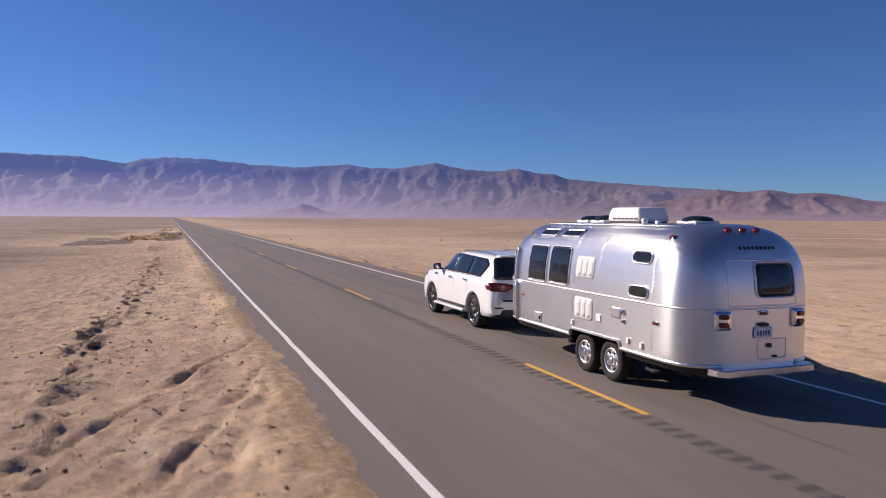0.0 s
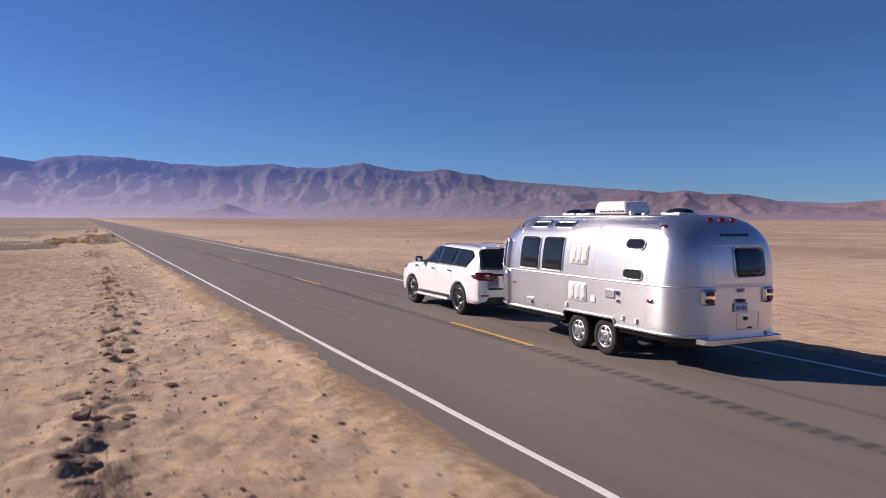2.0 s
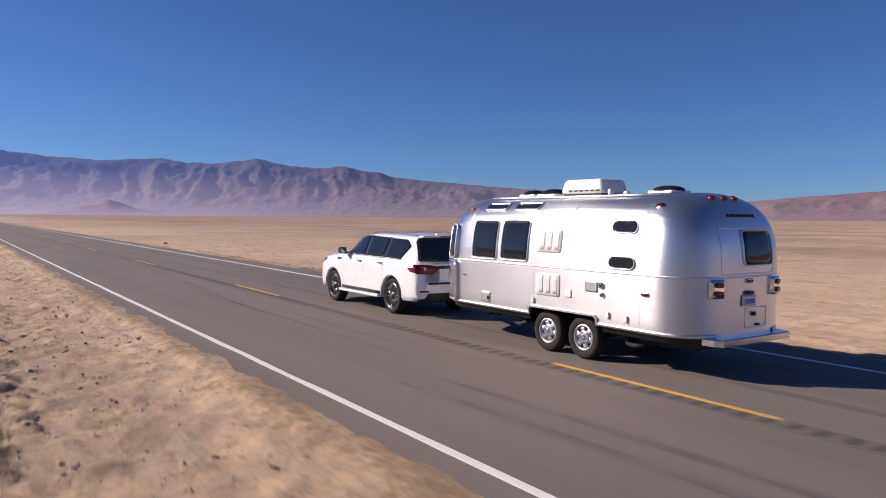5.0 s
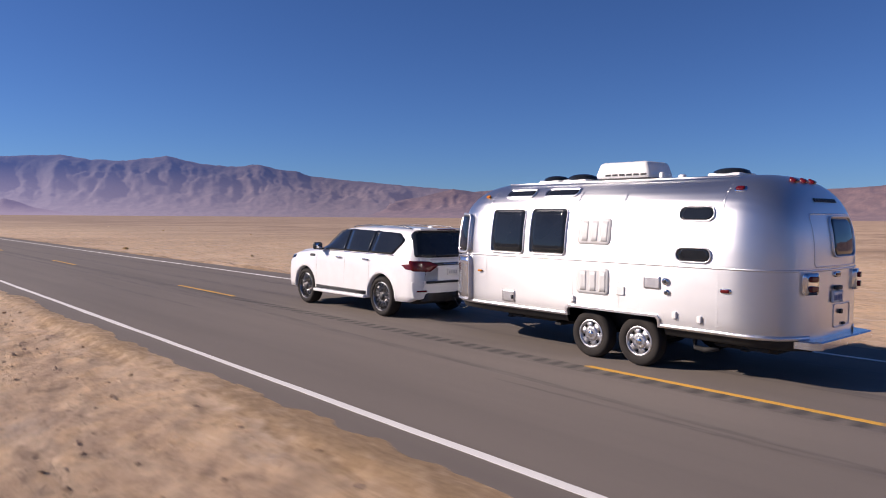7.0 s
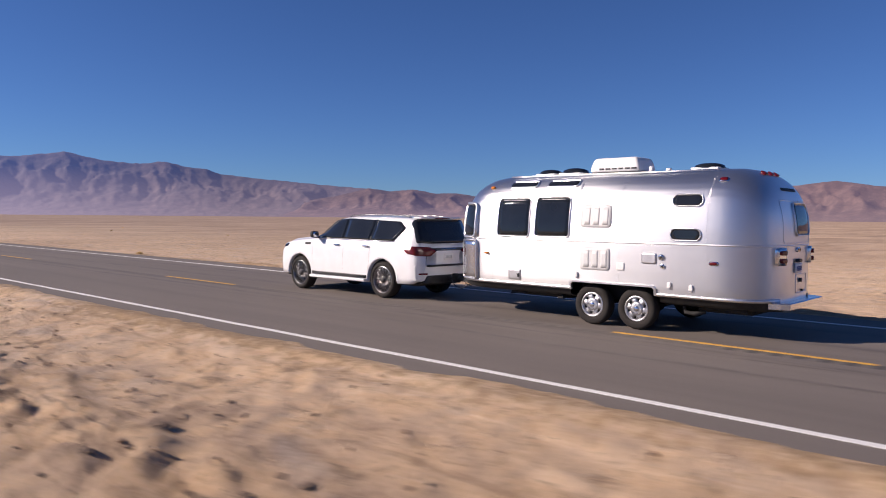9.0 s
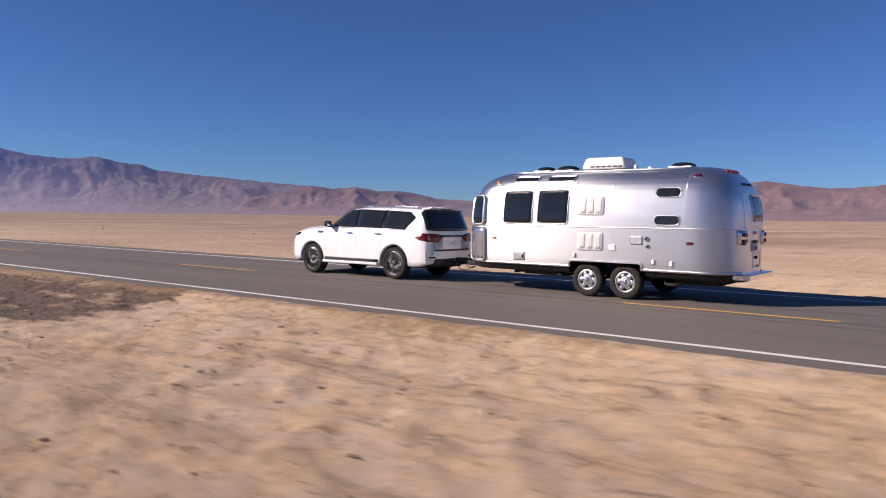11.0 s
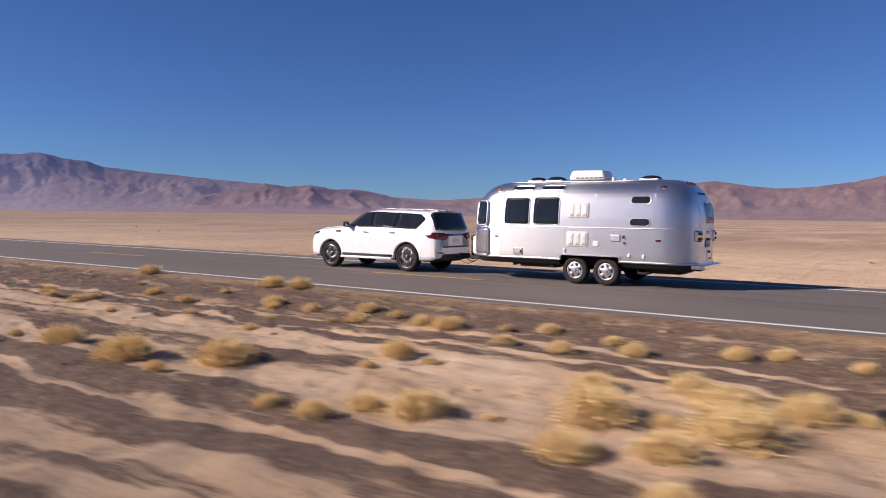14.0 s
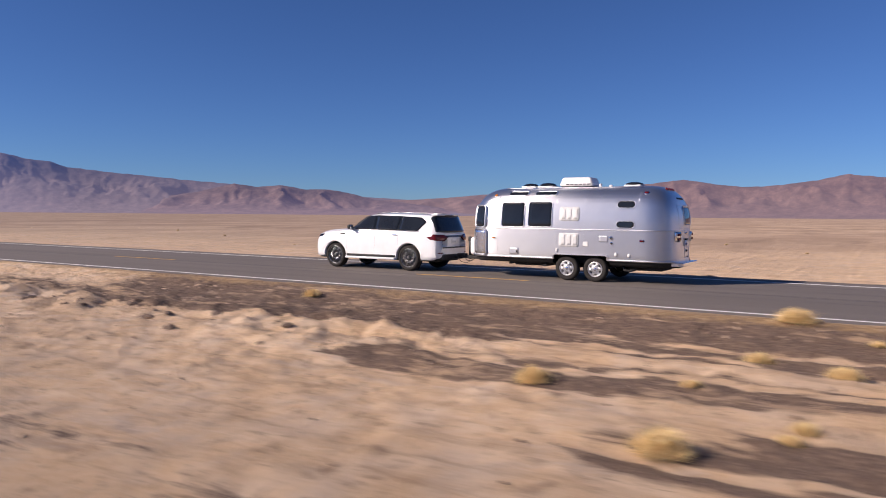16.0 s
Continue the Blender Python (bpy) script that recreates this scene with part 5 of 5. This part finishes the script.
s_ = Shade("dry_straw", 0.8)
g_ = s_.n.new("ShaderNodeNewGeometry")
s_.colour(s_.ramp(g_.outputs["Random Per Island"], [(0.0, (0.54, 0.36, 0.14)), (0.4, (0.78, 0.56, 0.25)), (0.8, (0.88, 0.70, 0.39))]))
M_STRAW = s_.m
s_ = Shade("crusted_clay", 0.95)
n_ = s_.noise(9.0, 6, 0.65)
s_.colour(s_.ramp(n_, [(0.3, (0.12, 0.082, 0.06)), (0.7, (0.30, 0.21, 0.15))]))
s_.bump(n_, 0.6, 0.03)
M_CLOD = s_.m
s_ = Shade("sandy_crumb", 0.95)
g_ = s_.n.new("ShaderNodeNewGeometry")
s_.colour(s_.ramp(g_.outputs["Random Per Island"], [(0.0, (0.13, 0.085, 0.06)), (0.4, (0.38, 0.26, 0.17)), (1.0, (0.66, 0.49, 0.34))]))
M_CRUMB = s_.m

rng = random.Random(21)
TUFTS = [shrub_mesh(s) for s in range(5)]
SPOTS = [(-11.2, 40.9, 1.3), (-11.35, 42.2, 1.2), (-10.1, 41.2, 1.1), (-10.1, 40.4, 0.9), (-9.8, 41.7, 0.8), (-10.2, 42.7, 0.8), (-12.6, 42.0, 0.8), (-12.2, 41.2, 0.8), (-12.3, 43.8, 1.0), (-12.45, 44.4, 0.7),
         (-13.1, 44.6, 0.6), (-13.0, 45.4, 0.5), (-13.4, 40.8, 0.7), (-13.3, 38.5, 0.8), (-12.7, 37.9, 0.8), (-10.1, 45.8, 0.75), (-11.75, 47.5, 1.2), (-12.45, 48.9, 1.25), (-12.4, 50.7, 1.0), (-8.1, 46.3, 1.0),
         (-8.0, 46.9, 0.7), (-8.2, 48.2, 0.8), (-7.9, 50.8, 0.9), (-8.2, 54.5, 0.7), (-9.3, 55.2, 0.6), (-9.1, 57.4, 0.7), (-9.6, 56.3, 0.6), (-8.5, 52.9, 0.8), (-9.8, 54.9, 0.6), (-8.2, 42.9, 0.8),
         (-8.6, 43.9, 0.7), (-7.8, 43.4, 0.6), (-7.6, 41.0, 0.7), (-7.8, 41.6, 0.7), (-7.9, 40.0, 0.6), (-9.6, 38.8, 0.7), (-8.2, 50.5, 0.6), (-8.0, 49.6, 0.7), (-7.7, 48.4, 0.7), (-7.2, 67.7, 0.8),
         (-11.7, 59.8, 0.65), (-13.6, 57.6, 0.8), (-13.2, 53.7, 0.6), (-13.2, 51.8, 0.7), (-13.0, 54.9, 0.5), (-6.5, 57.2, 0.9), (-6.55, 52.3, 1.0), (-6.5, 51.4, 0.8), (-8.1, 37.3, 0.4), (-12.8, 35.6, 0.6),
         (-7.5, 44.6, 0.7), (-8.5, 44.9, 0.7), (-7.8, 47.6, 0.6), (-13.6, 37.7, 0.5)]
for k in range(30):
    SPOTS.append((rng.uniform(-13.5, -7.4), rng.uniform(38.5, 58.0), rng.uniform(0.25, 0.45)))
for k in range(10):
    SPOTS.append((rng.uniform(-9.6, -7.6), rng.uniform(90.0, 125.0), rng.uniform(0.6, 1.0)))
for k in range(12):
    SPOTS.append((rng.uniform(9.0, 60.0), rng.uniform(20.0, 180.0), rng.uniform(0.3, 0.6)))
SPOTS.append((9.5, 49.0, 0.7))
for k, (x, y, size) in enumerate(SPOTS):
    size *= 0.78 if -9.2 < x < -6.9 else 0.94
    ob = new("dry_shrub", TUFTS[k % 5])
    ob.matrix_basis = pose(x, y, ground_z(x, y), 0, 0, rng.uniform(0, 360)) @ Matrix.Diagonal((size, size, size * rng.uniform(0.85, 1.05), 1))
    tagged(ob, "dry straw-yellow desert shrub on dark soil" if size > 0.5 else "small dry yellow grass tuft on the soil", "shrub", "dry shrubs beside the road")


def lump_mesh(seed, rough=0.35):
    r = random.Random(seed)
    bm = bmesh.new()
    bmesh.ops.create_icosphere(bm, subdivisions=2, radius=1.0)
    for v in bm.verts:
        n = noise.noise(v.co * 1.3 + Vector((seed * 3.1, 0, 0))) + 0.5 * noise.noise(v.co * 3.1 + Vector((0, seed * 1.7, 0)))
        v.co *= 1 + rough * n * 1.6
        v.co.z *= 0.42
    me = bpy.data.meshes.new("dirt_clod")
    bm.to_mesh(me)
    bm.free()
    me.materials.append(M_CLOD)
    return me


LUMPS = [lump_mesh(s) for s in range(6)]
clods = [(-10.18, -40.4, 0.17), (-10.09, -44.0, 0.15), (-9.95, -44.2, 0.13), (-10.3, -43.8, 0.12), (-9.6, -37.2, 0.12), (-9.2, -36.9, 0.14), (-9.7, -35.2, 0.10), (-9.9, -47.2, 0.14), (-10.15, -41.7, 0.20), (-9.8, -42.0, 0.15), (-9.45, -42.1, 0.13), (-10.05, -45.3, 0.20), (-9.8, -46.0, 0.16), (-10.1, -44.8, 0.16)]
for k in range(150):
    y = rng.uniform(-58, -12)
    clods.append((float(clod_line(y)) + rng.gauss(0, 0.30), y, 0.03 + 0.09 * rng.random() ** 3))
for k in range(24):
    clods.append((rng.gauss(-9.7, 0.5), rng.uniform(5, 14), 0.03 + 0.06 * rng.random() ** 2))
for k in range(16):
    clods.append((rng.gauss(-10.4, 0.5), rng.uniform(64, 74), 0.05 + 0.10 * rng.random()))
for x, y, size in clods:
    ob = new("dirt_clod", LUMPS[rng.randrange(6)])
    ob.matrix_basis = pose(x, y, ground_z(x, y) + size * 0.05, rng.uniform(-20, 20), rng.uniform(-20, 20), rng.uniform(0, 360)) @ Matrix.Diagonal((size, size * rng.uniform(0.7, 1.2), size * rng.uniform(0.7, 1.1), 1))
    tagged(ob, "dark crusted clod of dried earth", "clod", "clods beside the road")

# countless crumbs and pebbles
bm = bmesh.new()
bmesh.ops.create_icosphere(bm, subdivisions=1, radius=1.0)
bm.verts.ensure_lookup_table()
CRUMB_V = np.array([v.co[:] for v in bm.verts])
CRUMB_F = np.array([[v.index for v in f.verts] for f in bm.faces])
bm.free()
gen = np.random.default_rng(4)
COUNT = 8000
px = ROAD_LEFT - 0.25 - gen.gamma(1.7, 1.9, COUNT)
py = gen.uniform(-64, 84, COUNT)
keep = px > -22
px, py = px[keep], py[keep]
size = 0.010 + 0.028 * gen.random(len(px)) ** 4 + 0.006 * gen.random(len(px))
pz = ground_height(px, py)
turn = gen.uniform(0, 6.28, len(px))
shape = CRUMB_V[None] * (1 + 0.35 * gen.standard_normal((len(px), len(CRUMB_V), 1))) * np.stack([np.ones(len(px)), gen.uniform(0.6, 1.2, len(px)), gen.uniform(0.45, 0.8, len(px))], -1)[:, None] * size[:, None, None]
c, s = np.cos(turn)[:, None], np.sin(turn)[:, None]
VV = np.stack([shape[..., 0] * c - shape[..., 1] * s + px[:, None], shape[..., 0] * s + shape[..., 1] * c + py[:, None], shape[..., 2] + (pz + size * 0.2)[:, None]], -1).reshape(-1, 3)
FF = (CRUMB_F[None] + (np.arange(len(px)) * len(CRUMB_V))[:, None, None]).reshape(-1, 3)
tagged(new("gravel", mesh_of("gravel", VV.tolist(), FF.tolist(), M_CRUMB, smooth=False)), "scattered sandy pebbles and crumbs beside the road", "gravel", kind="stuff")


def build_scrap():
    """A torn strip of tyre tread with a pale torn edge."""
    t = tagged(new("tyre_scrap"), "torn black strip of tyre tread on sand", "scrap")
    v, f = [], []
    for k in range(13):
        a = -0.5 + 1.9 * k / 12
        for w in (-0.11, 0.11):
            v += [(0.36 * math.sin(a) + 0.02 * math.sin(9 * a), w + 0.03 * math.sin(5 * a), 0.36 - 0.34 * math.cos(a)), (0.38 * math.sin(a), w, 0.34 - 0.34 * math.cos(a))]
    for k in range(12):
        o = 4 * k
        f += [(o, o + 2, o + 6, o + 4), (o + 1, o + 5, o + 7, o + 3), (o, o + 4, o + 5, o + 1), (o + 2, o + 3, o + 7, o + 6)]
    part("tread", (v, f), M_BLACK, t, smooth=False)
    part("torn_edge", box(0.12, -0.12, 0.06, 0.30, 0.03, 0.04, 0.01), M_WHITE, t, "pale torn cord edge")
    t.matrix_basis = pose(-10.05, 39.4, ground_z(-10.05, 39.4) + 0.0, 0, 0, 35) @ Matrix.Diagonal((1.3, 1.3, 0.4, 1))


build_scrap()


def motions():
    """Keys of all that moves: the two vehicles and their wheels."""
    for thing, y in MOVERS:
        walk(thing, [(row[0], pose(drift(row[0]), y + row[7], 0)) for row in TRACK])
    times = np.array([row[0] for row in TRACK])
    run = np.array([row[7] for row in TRACK])
    for wheel, home, radius in WHEELS:
        rows = []
        for k in range(0, 481):
            t = k / 30.0
            turn = (float(np.interp(t, times, run)) - run[0]) / radius
            rows.append((t, Matrix.Translation(home) @ Matrix.Rotation(-turn, 4, "X")))
        walk(wheel, rows)


motions()
